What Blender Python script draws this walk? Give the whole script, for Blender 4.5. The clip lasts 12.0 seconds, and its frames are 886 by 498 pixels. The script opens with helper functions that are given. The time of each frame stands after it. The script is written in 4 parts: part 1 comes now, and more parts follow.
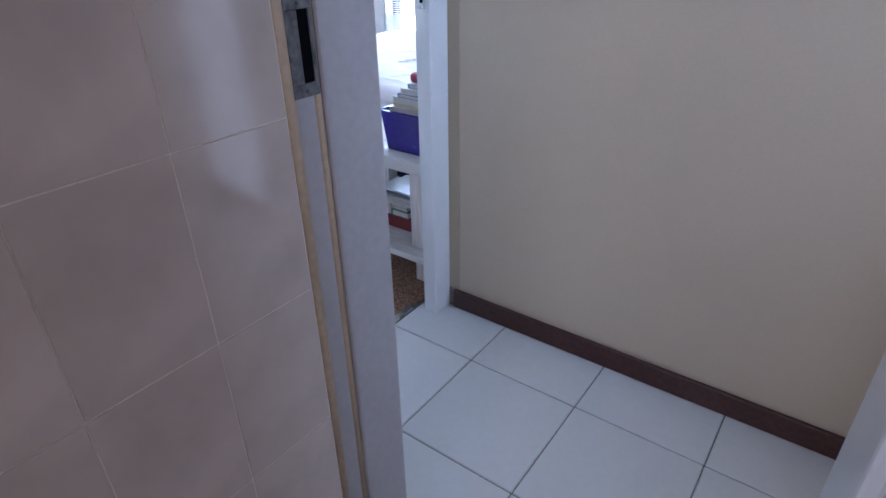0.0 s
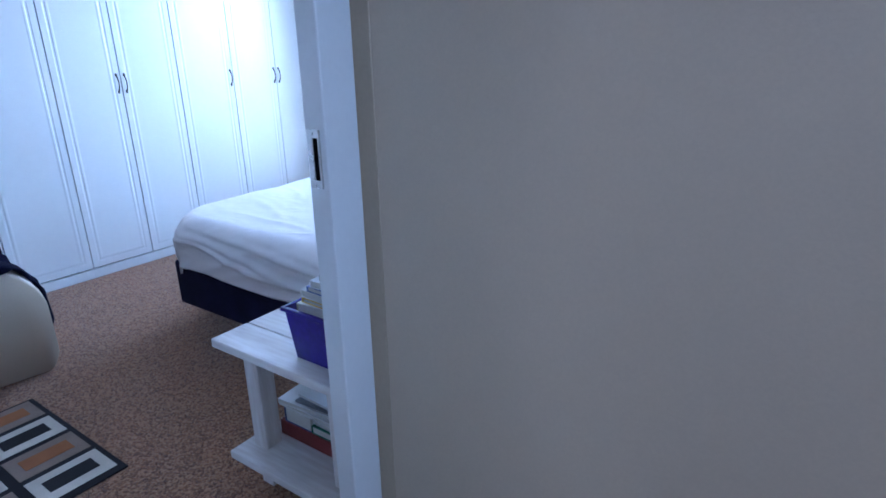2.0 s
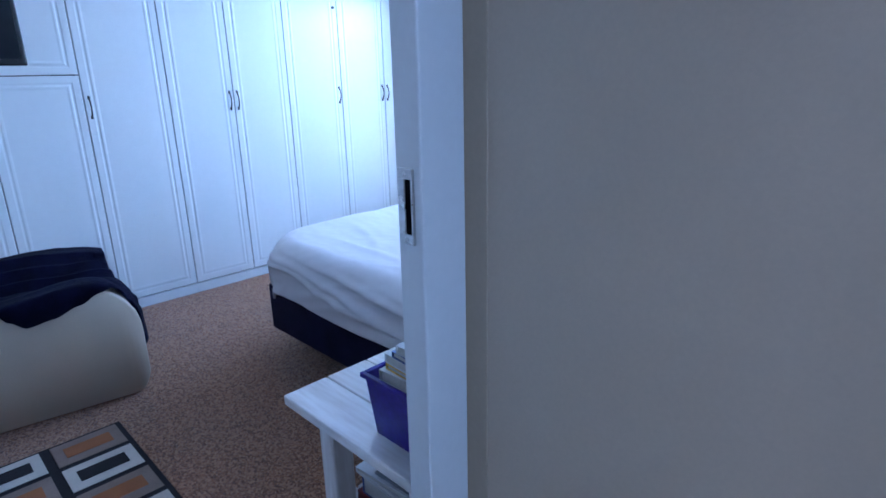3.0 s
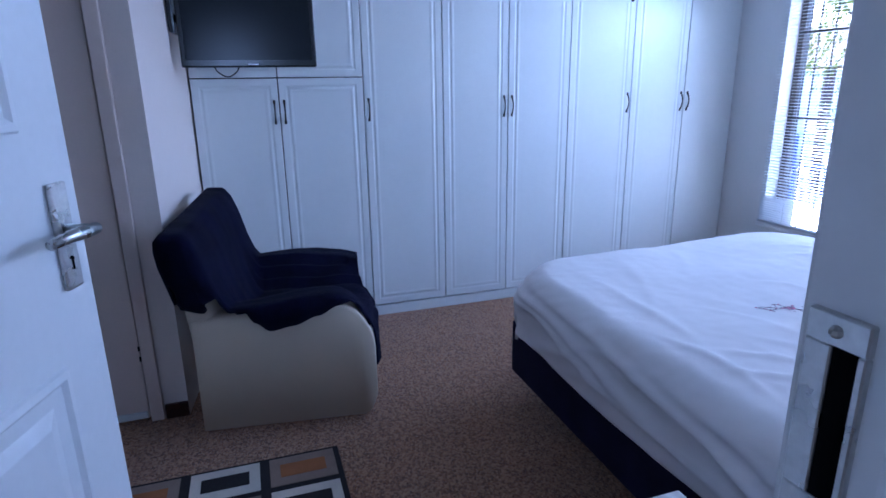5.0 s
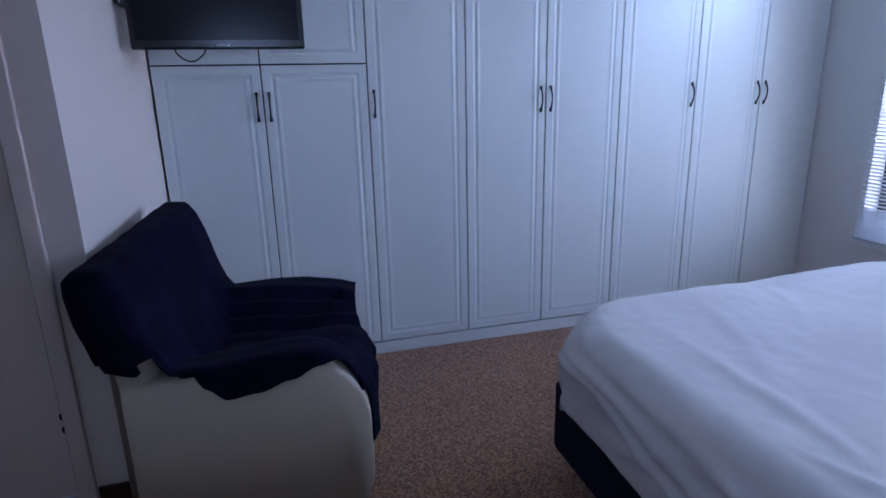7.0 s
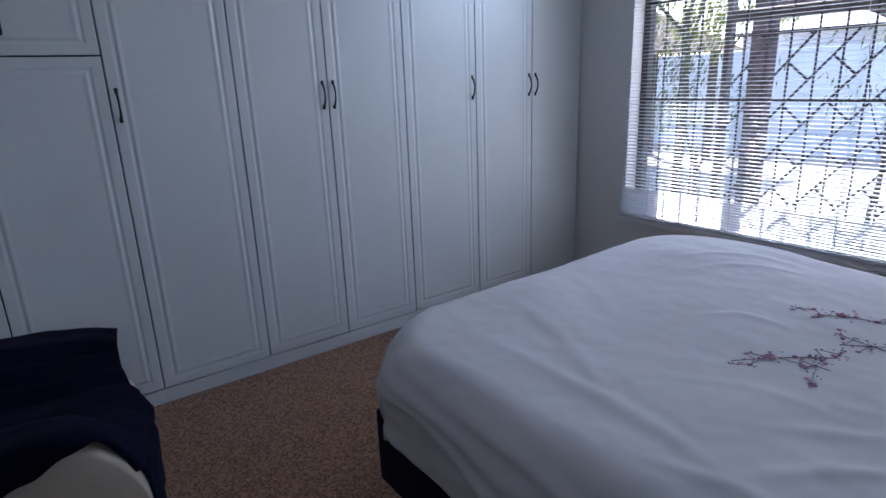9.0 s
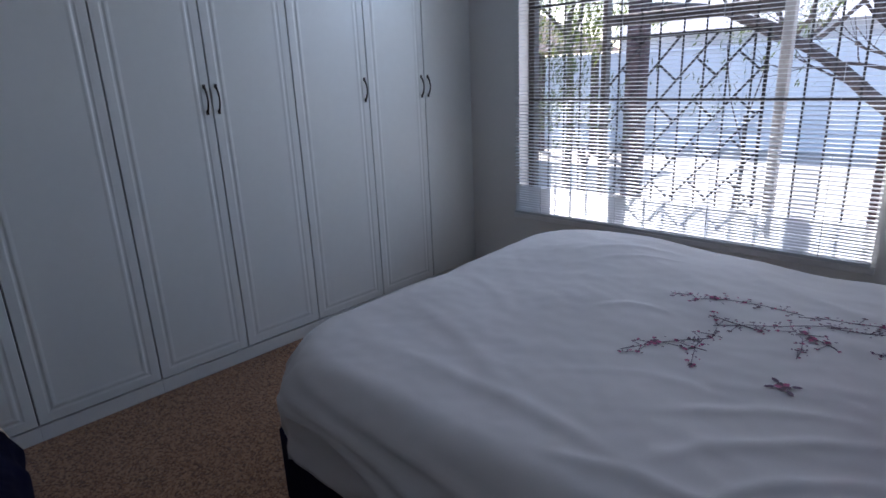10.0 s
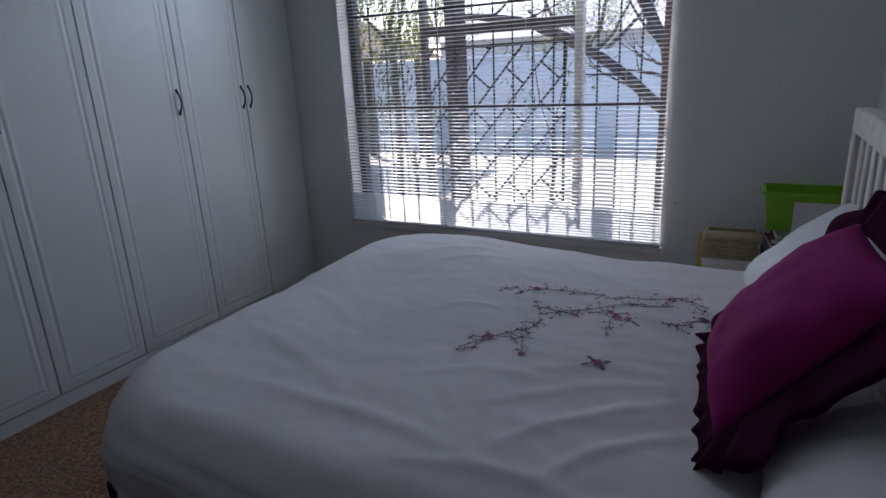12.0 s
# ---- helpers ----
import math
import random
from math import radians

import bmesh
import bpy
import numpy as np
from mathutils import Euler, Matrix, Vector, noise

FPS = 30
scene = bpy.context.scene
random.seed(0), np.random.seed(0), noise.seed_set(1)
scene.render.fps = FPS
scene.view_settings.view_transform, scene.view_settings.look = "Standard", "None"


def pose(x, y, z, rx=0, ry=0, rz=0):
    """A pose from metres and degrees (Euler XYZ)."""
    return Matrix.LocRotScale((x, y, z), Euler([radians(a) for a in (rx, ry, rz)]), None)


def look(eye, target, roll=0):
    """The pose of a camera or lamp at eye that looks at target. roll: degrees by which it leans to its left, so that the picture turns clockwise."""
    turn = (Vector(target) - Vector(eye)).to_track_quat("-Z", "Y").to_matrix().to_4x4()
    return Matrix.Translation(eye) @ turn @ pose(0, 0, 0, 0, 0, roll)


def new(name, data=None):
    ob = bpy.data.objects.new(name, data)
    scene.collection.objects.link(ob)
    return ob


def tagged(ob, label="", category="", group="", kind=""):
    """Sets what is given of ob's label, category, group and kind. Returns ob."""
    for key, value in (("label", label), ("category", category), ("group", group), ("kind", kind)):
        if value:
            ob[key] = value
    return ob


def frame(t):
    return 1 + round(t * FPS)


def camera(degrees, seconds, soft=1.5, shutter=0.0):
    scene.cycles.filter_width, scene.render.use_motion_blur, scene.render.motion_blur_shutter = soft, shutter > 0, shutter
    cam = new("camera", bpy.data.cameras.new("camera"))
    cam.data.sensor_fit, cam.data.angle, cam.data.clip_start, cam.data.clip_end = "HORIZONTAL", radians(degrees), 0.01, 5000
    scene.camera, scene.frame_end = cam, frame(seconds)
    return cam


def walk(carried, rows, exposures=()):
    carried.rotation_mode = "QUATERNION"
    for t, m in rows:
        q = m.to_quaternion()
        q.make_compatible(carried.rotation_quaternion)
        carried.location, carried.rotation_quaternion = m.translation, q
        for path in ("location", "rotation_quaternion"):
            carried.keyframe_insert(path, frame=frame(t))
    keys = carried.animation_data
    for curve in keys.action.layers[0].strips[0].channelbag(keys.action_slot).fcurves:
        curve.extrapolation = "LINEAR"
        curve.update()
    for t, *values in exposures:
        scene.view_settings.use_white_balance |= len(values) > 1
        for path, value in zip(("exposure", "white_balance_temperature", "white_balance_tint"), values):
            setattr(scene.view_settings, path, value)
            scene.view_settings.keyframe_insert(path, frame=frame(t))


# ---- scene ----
cam = camera(74.7, 12.0, soft=1.6)
PATH = [
    (0, (1.03, 1.069, 1.453), (-0.012, 2.471, 0.481), -0.9),
    (0.5, (0.998, 1.216, 1.475), (-0.009, 2.697, 0.584), -1.2),
    (1, (0.919, 1.43, 1.506), (-0.088, 2.97, 0.723), -1.3),
    (1.5, (0.83, 1.614, 1.496), (-0.201, 3.183, 0.807), -1.1),
    (2, (0.709, 1.799, 1.496), (-0.379, 3.351, 0.856), -1.2),
    (2.5, (0.582, 1.95, 1.501), (-0.627, 3.424, 0.895), -1.3),
    (3, (0.468, 2.059, 1.493), (-0.894, 3.403, 0.912), -1.3),
    (3.5, (0.344, 2.157, 1.497), (-1.215, 3.278, 0.94), -1.1),
    (3.7, (0.304, 2.196, 1.495), (-1.321, 3.223, 0.944), -1.0),
    (5.3, (-0.153, 2.43, 1.462), (-2.001, 2.969, 0.919), -0.9),
    (5.5, (-0.234, 2.457, 1.46), (-2.091, 2.964, 0.916), -0.9),
    (6.5, (-0.566, 2.581, 1.418), (-2.439, 3.041, 0.888), -1.3),
    (8.5, (-0.892, 2.714, 1.39), (-2.544, 3.695, 0.833), -2.0),
    (9, (-0.91, 2.729, 1.393), (-2.465, 3.852, 0.83), -2.2),
    (9.5, (-0.916, 2.756, 1.394), (-2.373, 4.002, 0.826), -2.4),
    (10, (-0.91, 2.757, 1.404), (-2.25, 4.125, 0.828), -2.5),
    (10.5, (-0.898, 2.775, 1.408), (-2.129, 4.241, 0.83), -2.8),
    (11, (-0.893, 2.769, 1.417), (-2.008, 4.324, 0.837), -2.8),
    (11.5, (-0.895, 2.776, 1.419), (-1.901, 4.401, 0.832), -2.5),
    (12, (-0.881, 2.758, 1.43), (-1.788, 4.442, 0.844), -2.8),
]
EXPOSURES = [(0, 4.6, 5500, 20), (0.5, 4.47, 5400, 20), (1.0, 4.32, 5200, 19), (1.8, 4.13, 4850, 17), (2.5, 4.0, 4700, 16), (3.7, 3.7, 4450, 18), (5.3, 3.2, 4850, 25), (6.5, 2.93, 5050, 26), (8.5, 2.43, 5700, 22), (12, 1.45, 6300, 20)]
walk(cam, [(t, look(eye, target, roll)) for t, eye, target, roll in PATH], EXPOSURES)

# ---- world and light ----
SUN_DIR = Vector((0.62, -0.52, -0.70)).normalized()
world = bpy.data.worlds.new("sky")
scene.world = world
world.use_nodes = True
_n, _l = world.node_tree.nodes, world.node_tree.links
_sky = _n.new("ShaderNodeTexSky")
_sky.sky_type = "NISHITA"
_sky.sun_disc = False
_sky.sun_elevation = math.asin(-SUN_DIR.z)
_sky.sun_rotation = math.atan2(-SUN_DIR.x, -SUN_DIR.y)
_n["Background"].inputs["Strength"].default_value = 0.15
_l.new(_sky.outputs["Color"], _n["Background"].inputs["Color"])

sun = new("sun", bpy.data.lights.new("sun", "SUN"))
sun.data.energy, sun.data.angle, sun.data.color = 5.0, radians(0.5), (1.0, 0.95, 0.88)
sun.matrix_basis = look((0, 0, 8), Vector((0, 0, 8)) + SUN_DIR)


def area_lamp(name, eye, target, w, h, power, colour):
    lamp = new(name, bpy.data.lights.new(name, "AREA"))
    lamp.data.shape, lamp.data.size, lamp.data.size_y = "RECTANGLE", w, h
    lamp.data.energy, lamp.data.color = power, colour
    lamp.matrix_basis = look(eye, target)
    return lamp


area_lamp("bedroom_window_sky", (-2.23, 5.815, 1.98), (-1.55, 3.0, 1.65), 1.85, 0.28, 3.3, (0.60, 0.79, 1.0))
area_lamp("side_room_sky", (2.40, 2.90, 1.05), (2.40, 1.0, 1.0), 0.62, 1.9, 0.34, (0.70, 0.82, 1.0))
# unseen fill before the closed bathroom back wall; no window is built there
area_lamp("bathroom_fill", (0.85, -0.72, 2.10), (0.85, 2.8, 1.1), 0.8, 0.6, 0.95, (0.86, 0.90, 1.0))
# unseen bluish fill before the closed hall end, added to brighten the door jamb
area_lamp("hall_end_fill", (2.73, 2.30, 1.75), (-0.2, 2.40, 1.1), 0.7, 0.7, 0.46, (0.62, 0.79, 1.0)).data.spread = radians(75)


# ---- materials ----
def mat(name, colour, rough=0.6, var=0.08, scale=6.0, fine=120.0, bump=0.15, metal=0.0, spec=0.5, bump_dist=0.002, sheen=0.0,
        per_piece=0.0, colour2=None, stretch=None):
    """A surface of one base colour, varied at two scales, with fine relief."""
    m = bpy.data.materials.new(name)
    m.use_nodes = True
    n, l = m.node_tree.nodes, m.node_tree.links
    b = n["Principled BSDF"]
    b.inputs["Roughness"].default_value = rough
    b.inputs["Metallic"].default_value = metal
    b.inputs["Specular IOR Level"].default_value = spec
    b.inputs["Sheen Weight"].default_value = sheen
    co = n.new("ShaderNodeTexCoord")
    big = n.new("ShaderNodeTexNoise")
    big.inputs["Scale"].default_value = scale
    big.inputs["Detail"].default_value = 4
    small = n.new("ShaderNodeTexNoise")
    small.inputs["Scale"].default_value = fine
    small.inputs["Detail"].default_value = 3
    place = co.outputs["Object"]
    if stretch:
        grain = n.new("ShaderNodeMapping")
        grain.inputs["Scale"].default_value = stretch
        l.new(place, grain.inputs["Vector"])
        place = grain.outputs["Vector"]
    l.new(place, big.inputs["Vector"])
    l.new(place, small.inputs["Vector"])
    mix = n.new("ShaderNodeMix")
    mix.data_type = "RGBA"
    second = colour2 or [max(0.0, c * (1 - 2 * var)) for c in colour]
    mix.inputs[6].default_value = (*second, 1)
    mix.inputs[7].default_value = (*colour, 1)
    add = n.new("ShaderNodeMath")
    add.operation = "ADD"
    half = n.new("ShaderNodeMath")
    half.operation = "MULTIPLY"
    half.inputs[1].default_value = 0.5
    l.new(big.outputs["Fac"], add.inputs[0])
    l.new(small.outputs["Fac"], add.inputs[1])
    l.new(add.outputs[0], half.inputs[0])
    ramp = n.new("ShaderNodeMapRange")
    ramp.inputs["From Min"].default_value = 0.35
    ramp.inputs["From Max"].default_value = 0.65
    l.new(half.outputs[0], ramp.inputs["Value"])
    l.new(ramp.outputs["Result"], mix.inputs[0])
    out = mix.outputs[2]
    if per_piece:
        info = n.new("ShaderNodeObjectInfo")
        hue = n.new("ShaderNodeHueSaturation")
        rng = n.new("ShaderNodeMapRange")
        rng.inputs["To Min"].default_value = 1 - per_piece
        rng.inputs["To Max"].default_value = 1 + per_piece
        l.new(info.outputs["Random"], rng.inputs["Value"])
        l.new(rng.outputs["Result"], hue.inputs["Value"])
        l.new(out, hue.inputs["Color"])
        out = hue.outputs["Color"]
    l.new(out, b.inputs["Base Color"])
    if bump:
        bp = n.new("ShaderNodeBump")
        bp.inputs["Strength"].default_value = bump
        bp.inputs["Distance"].default_value = bump_dist
        l.new(small.outputs["Fac"], bp.inputs["Height"])
        l.new(bp.outputs["Normal"], b.inputs["Normal"])
        rr = n.new("ShaderNodeMapRange")
        rr.inputs["To Min"].default_value = max(0.02, rough - 0.07)
        rr.inputs["To Max"].default_value = min(1.0, rough + 0.07)
        l.new(big.outputs["Fac"], rr.inputs["Value"])
        l.new(rr.outputs["Result"], b.inputs["Roughness"])
    return m


def carpet_material():
    m = mat("carpet_pile", (0.28, 0.128, 0.058), 0.95, 0.25, 2.0, 260.0, 0.9, spec=0.1, bump_dist=0.006, sheen=0.3)
    n, l = m.node_tree.nodes, m.node_tree.links
    b = n["Principled BSDF"]
    co = n.new("ShaderNodeTexCoord")
    v = n.new("ShaderNodeTexVoronoi")
    v.inputs["Scale"].default_value = 125
    l.new(co.outputs["Object"], v.inputs["Vector"])
    ramp = n.new("ShaderNodeValToRGB")
    e = ramp.color_ramp.elements
    e[0].position, e[0].color = 0.05, (0.105, 0.038, 0.017, 1)
    e[1].position, e[1].color = 0.95, (0.55, 0.32, 0.175, 1)
    mid = ramp.color_ramp.elements.new(0.45)
    mid.color = (0.325, 0.15, 0.070, 1)
    sep = n.new("ShaderNodeSeparateColor")
    l.new(v.outputs["Color"], sep.inputs["Color"])
    l.new(sep.outputs[0], ramp.inputs["Fac"])
    old = b.inputs["Base Color"].links[0].from_socket
    mix = n.new("ShaderNodeMix")
    mix.data_type = "RGBA"
    mix.inputs[0].default_value = 0.75
    l.new(old, mix.inputs[6])
    l.new(ramp.outputs["Color"], mix.inputs[7])
    l.new(mix.outputs[2], b.inputs["Base Color"])
    return m


def glass_material():
    m = bpy.data.materials.new("window_glass")
    m.use_nodes = True
    b = m.node_tree.nodes["Principled BSDF"]
    b.inputs["Base Color"].default_value = (0.97, 0.99, 1, 1)
    b.inputs["Roughness"].default_value = 0.02
    b.inputs["Transmission Weight"].default_value = 1.0
    b.inputs["IOR"].default_value = 1.02
    return m


M_WALL = mat("white_wall_paint", (0.76, 0.755, 0.74), 0.7, 0.02, 1.5, 90, 0.12)
M_CREAM = mat("cream_wall_paint", (0.60, 0.495, 0.375), 0.55, 0.03, 2.0, 140, 0.2)
# pinkish tint in this white carries the warm light from the hall
M_WARMLIT = mat("warm_lit_white_wall_paint", (0.83, 0.72, 0.65), 0.65, 0.02, 1.5, 90, 0.12)
M_CLOSET = mat("pinkish_door_paint", (0.84, 0.70, 0.625), 0.5, 0.02, 1.5, 90, 0.1)
M_CEIL = mat("ceiling_paint", (0.8, 0.8, 0.78), 0.8, 0.02, 1.0, 60, 0.1)
M_GLOSS = mat("white_gloss_paint", (0.78, 0.79, 0.80), 0.32, 0.02, 3.0, 60, 0.06)
M_WARD = mat("white_foil_door", (0.74, 0.765, 0.76), 0.36, 0.015, 1.2, 25, 0.03)
# carcass colour holds the shade that shows between the wardrobe doors
M_GAPSHADE = mat("gap_shade_carcass", (0.06, 0.05, 0.045), 0.8)
M_CARPET = carpet_material()
M_SKIRT = mat("dark_red_brown_wood", (0.085, 0.028, 0.022), 0.4, 0.3, 4, 60, 0.2)
M_TILE = mat("white_floor_tile", (0.70, 0.71, 0.71), 0.22, 0.03, 3, 40, 0.05, per_piece=0.03)
M_GROUT = mat("dark_grout", (0.23, 0.21, 0.19), 0.9, 0.25, 15, 200, 0.4)
M_WTILE = mat("beige_wall_tile", (0.58, 0.48, 0.42), 0.10, 0.10, 7, 9, 0.03, per_piece=0.03)
M_WGROUT = mat("cream_wall_grout", (0.78, 0.67, 0.57), 0.85, 0.1, 15, 200, 0.3)
M_GREYFRAME = mat("grey_frame_gloss", (0.36, 0.325, 0.32), 0.38, 0.06, 5, 60, 0.1)
M_TANBEAD = mat("yellowed_tan_bead", (0.43, 0.31, 0.20), 0.5, 0.12, 8, 80, 0.2)
M_STEEL = mat("satin_steel", (0.62, 0.62, 0.61), 0.28, 0.1, 20, 150, 0.1, metal=1.0)
M_OLDSTEEL = mat("paint_smeared_steel", (0.16, 0.15, 0.15), 0.5, 0.45, 30, 90, 0.4, metal=0.3, colour2=(0.03, 0.03, 0.032))
M_BLACKHOLE = mat("dark_slot", (0.003, 0.003, 0.004), 0.9, spec=0.05)
M_HANDLE = mat("antique_bronze", (0.075, 0.065, 0.06), 0.35, 0.3, 60, 200, 0.2, metal=0.9)
M_TVCASE = mat("black_gloss_plastic", (0.012, 0.012, 0.014), 0.2, 0.1, 10, 60, 0.02)
M_SCREEN = mat("dark_screen", (0.010, 0.012, 0.016), 0.20, 0.05, 5, 60, 0.0, spec=0.22)
M_MARK = mat("silver_print", (0.6, 0.6, 0.62), 0.4)
M_LEATHER = mat("cream_leather", (0.66, 0.55, 0.41), 0.45, 0.06, 3, 220, 0.35, bump_dist=0.0012)
M_THROW = mat("navy_fleece", (0.008, 0.008, 0.030), 0.95, 0.35, 9, 300, 0.9, spec=0.05, bump_dist=0.004, sheen=0.03)
M_DUVET = mat("white_cotton", (0.77, 0.735, 0.735), 0.85, 0.02, 5, 420, 0.25, spec=0.2, bump_dist=0.001, sheen=0.1)
M_PILLOW = mat("pale_satin_cotton", (0.74, 0.76, 0.79), 0.5, 0.06, 18, 200, 0.3, sheen=0.1)
M_NAVY = mat("navy_base_fabric", (0.019, 0.016, 0.055), 0.9, 0.3, 8, 400, 0.5, spec=0.1, sheen=0.02)
M_PURPLE = mat("magenta_purple_cotton", (0.33, 0.022, 0.165), 0.85, 0.15, 6, 300, 0.3, spec=0.12)
# the frill's plum is deepened by the shade put into its colour
M_FRILL = mat("shaded_plum_frill", (0.055, 0.004, 0.024), 0.9, 0.3, 9, 300, 0.4, spec=0.05)
M_WASHED = mat("whitewashed_pine", (0.82, 0.79, 0.77), 0.55, 0.1, 14, 60, 0.3, colour2=(0.60, 0.54, 0.50), stretch=(0.12, 1.0, 1.0))
M_WASHED_UP = mat("whitewashed_upright_pine", (0.82, 0.79, 0.77), 0.55, 0.1, 14, 60, 0.3, colour2=(0.60, 0.54, 0.50), stretch=(1.0, 1.0, 0.12))
M_BLUEBOX = mat("translucent_violet_plastic", (0.035, 0.018, 0.28), 0.25, 0.15, 6, 50, 0.05)
M_PAPER = mat("book_pages", (0.72, 0.69, 0.63), 0.85, 0.12, 4, 300, 0.6)
M_COVER_A = mat("white_book_cover", (0.74, 0.73, 0.72), 0.4, 0.05)
M_COVER_B = mat("blue_book_cover", (0.06, 0.11, 0.32), 0.4, 0.1)
M_COVER_C = mat("grey_book_cover", (0.30, 0.31, 0.33), 0.4, 0.1)
M_COVER_D = mat("yellow_book_cover", (0.72, 0.45, 0.06), 0.4, 0.1)
M_COVER_E = mat("green_book_cover", (0.03, 0.20, 0.12), 0.4, 0.1)
M_REDBOX = mat("dark_red_card", (0.20, 0.022, 0.02), 0.5, 0.15)
M_PINK = mat("pink_red_plastic", (0.48, 0.06, 0.10), 0.4, 0.12)
M_RUG_K = mat("rug_black_pile", (0.022, 0.017, 0.018), 0.95, 0.2, 10, 300, 0.8)
M_RUG_C = mat("rug_cream_pile", (0.70, 0.62, 0.53), 0.95, 0.1, 10, 300, 0.8)
M_RUG_T = mat("rug_taupe_pile", (0.31, 0.225, 0.175), 0.95, 0.15, 10, 300, 0.8)
M_RUG_O = mat("rug_rust_pile", (0.40, 0.15, 0.05), 0.95, 0.15, 10, 300, 0.8)
M_SLAT = mat("white_aluminium_slat", (0.60, 0.64, 0.67), 0.35, 0.03, 8, 60, 0.03)
# window frame colour is darkened to carry its backlit shade
M_BACKLITFRAME = mat("weathered_backlit_frame", (0.085, 0.072, 0.068), 0.5, 0.3, 6, 80, 0.3)
M_BAR = mat("black_bar_paint", (0.014, 0.014, 0.017), 0.6, 0.2, 10, 100, 0.2)
M_GLASS = glass_material()
M_GREEN = mat("lime_green_plastic", (0.24, 0.58, 0.02), 0.35, 0.1)
M_WICKER = mat("cream_wicker", (0.55, 0.46, 0.30), 0.7, 0.2, 30, 150, 0.8)
M_GOLD = mat("yellow_bead", (0.62, 0.48, 0.06), 0.3, 0.1)
M_CLUTTER = mat("mixed_dark_cover", (0.10, 0.06, 0.055), 0.5, 0.3)
M_STITCH_D = mat("dark_plum_thread", (0.10, 0.012, 0.055), 0.6, 0.1)
M_STITCH_P = mat("pink_thread", (0.50, 0.05, 0.19), 0.6, 0.15)
M_STITCH_B = mat("grey_violet_thread", (0.15, 0.07, 0.14), 0.6, 0.1)
M_GROUND = mat("pale_sandy_ground", (0.40, 0.37, 0.32), 0.95, 0.25, 0.6, 12, 0.6, bump_dist=0.02)
M_PAVE = mat("grey_paving", (0.30, 0.27, 0.25), 0.9, 0.15, 1.5, 25, 0.4)
M_GWALL = mat("pale_blue_garden_wall", (0.56, 0.62, 0.68), 0.85, 0.06, 0.8, 20, 0.3, bump_dist=0.01)
M_POST = mat("dark_stained_timber", (0.07, 0.042, 0.045), 0.7, 0.3, 3, 50, 0.4)
M_ROOF = mat("brown_roof", (0.12, 0.07, 0.055), 0.85, 0.25, 2, 30, 0.5)
M_BARK = mat("dark_bark", (0.095, 0.075, 0.07), 0.9, 0.35, 5, 40, 0.9, bump_dist=0.02)
def leaf_material(name, colour):
    m = mat(name, colour, 0.6, 0.3, 3, 30, 0.1)
    n, l = m.node_tree.nodes, m.node_tree.links
    b = n["Principled BSDF"]
    through_light = n.new("ShaderNodeBsdfTranslucent")
    l.new(b.inputs["Base Color"].links[0].from_socket, through_light.inputs["Color"])
    mixed = n.new("ShaderNodeMixShader")
    mixed.inputs[0].default_value = 0.5
    l.new(b.outputs[0], mixed.inputs[1])
    l.new(through_light.outputs[0], mixed.inputs[2])
    l.new(mixed.outputs[0], n["Material Output"].inputs["Surface"])
    return m


M_LEAF = leaf_material("willow_leaf", (0.17, 0.22, 0.04))
M_LEAF2 = leaf_material("dusty_leaf", (0.10, 0.13, 0.06))
M_BLUECHAIR = mat("blue_plastic", (0.03, 0.07, 0.28), 0.4, 0.1)
M_HOUSE = mat("grey_plaster", (0.42, 0.43, 0.46), 0.9, 0.08, 0.7, 15, 0.2)


# ---- mesh helpers ----
def mesh_from(bm, name, material, smooth=False):
    me = bpy.data.meshes.new(name)
    bm.to_mesh(me)
    bm.free()
    for m in material if isinstance(material, (list, tuple)) else [material]:
        me.materials.append(m)
    if smooth:
        for p in me.polygons:
            p.use_smooth = True
    return me


def part(name, bm, material, parent, label="", smooth=False):
    """One mesh object under a thing or a part, in the thing's own coordinates."""
    ob = new(name, mesh_from(bm, name, material, smooth))
    ob.parent = parent
    if label:
        tagged(ob, label)
    return ob


def shared(name, me, parent, m):
    ob = new(name, me)
    ob.parent = parent
    ob.matrix_basis = m
    return ob


def thing(name, m, label, category, group=""):
    ob = new(name)
    ob.empty_display_size = 0.05
    ob.matrix_basis = m
    return tagged(ob, label, category, group)


def solid(name, bm, material, label, category, kind="", smooth=False, m=None, group=""):
    """A top-level thing of one mesh."""
    ob = new(name, mesh_from(bm, name, material, smooth))
    if m is not None:
        ob.matrix_basis = m
    return tagged(ob, label, category, group, kind)


def box(bm, x0, x1, y0, y1, z0, z1, bevel=0.0, seg=1, m=None):
    r = bmesh.ops.create_cube(bm, size=1)
    vs = r["verts"]
    for v in vs:
        v.co = Vector(((x0 + x1) / 2 + v.co.x * (x1 - x0), (y0 + y1) / 2 + v.co.y * (y1 - y0), (z0 + z1) / 2 + v.co.z * (z1 - z0)))
    if bevel:
        es = list({e for v in vs for e in v.link_edges})
        out = bmesh.ops.bevel(bm, geom=es, offset=bevel, segments=seg, affect="EDGES", profile=0.5)
        vs = list({v for f in out["faces"] for v in f.verts} | {v for v in vs if v.is_valid})
    if m is not None:
        for v in vs:
            v.co = m @ v.co
    return bm


def cube(x0, x1, y0, y1, z0, z1, bevel=0.0, seg=1, m=None):
    return box(bmesh.new(), x0, x1, y0, y1, z0, z1, bevel, seg, m)


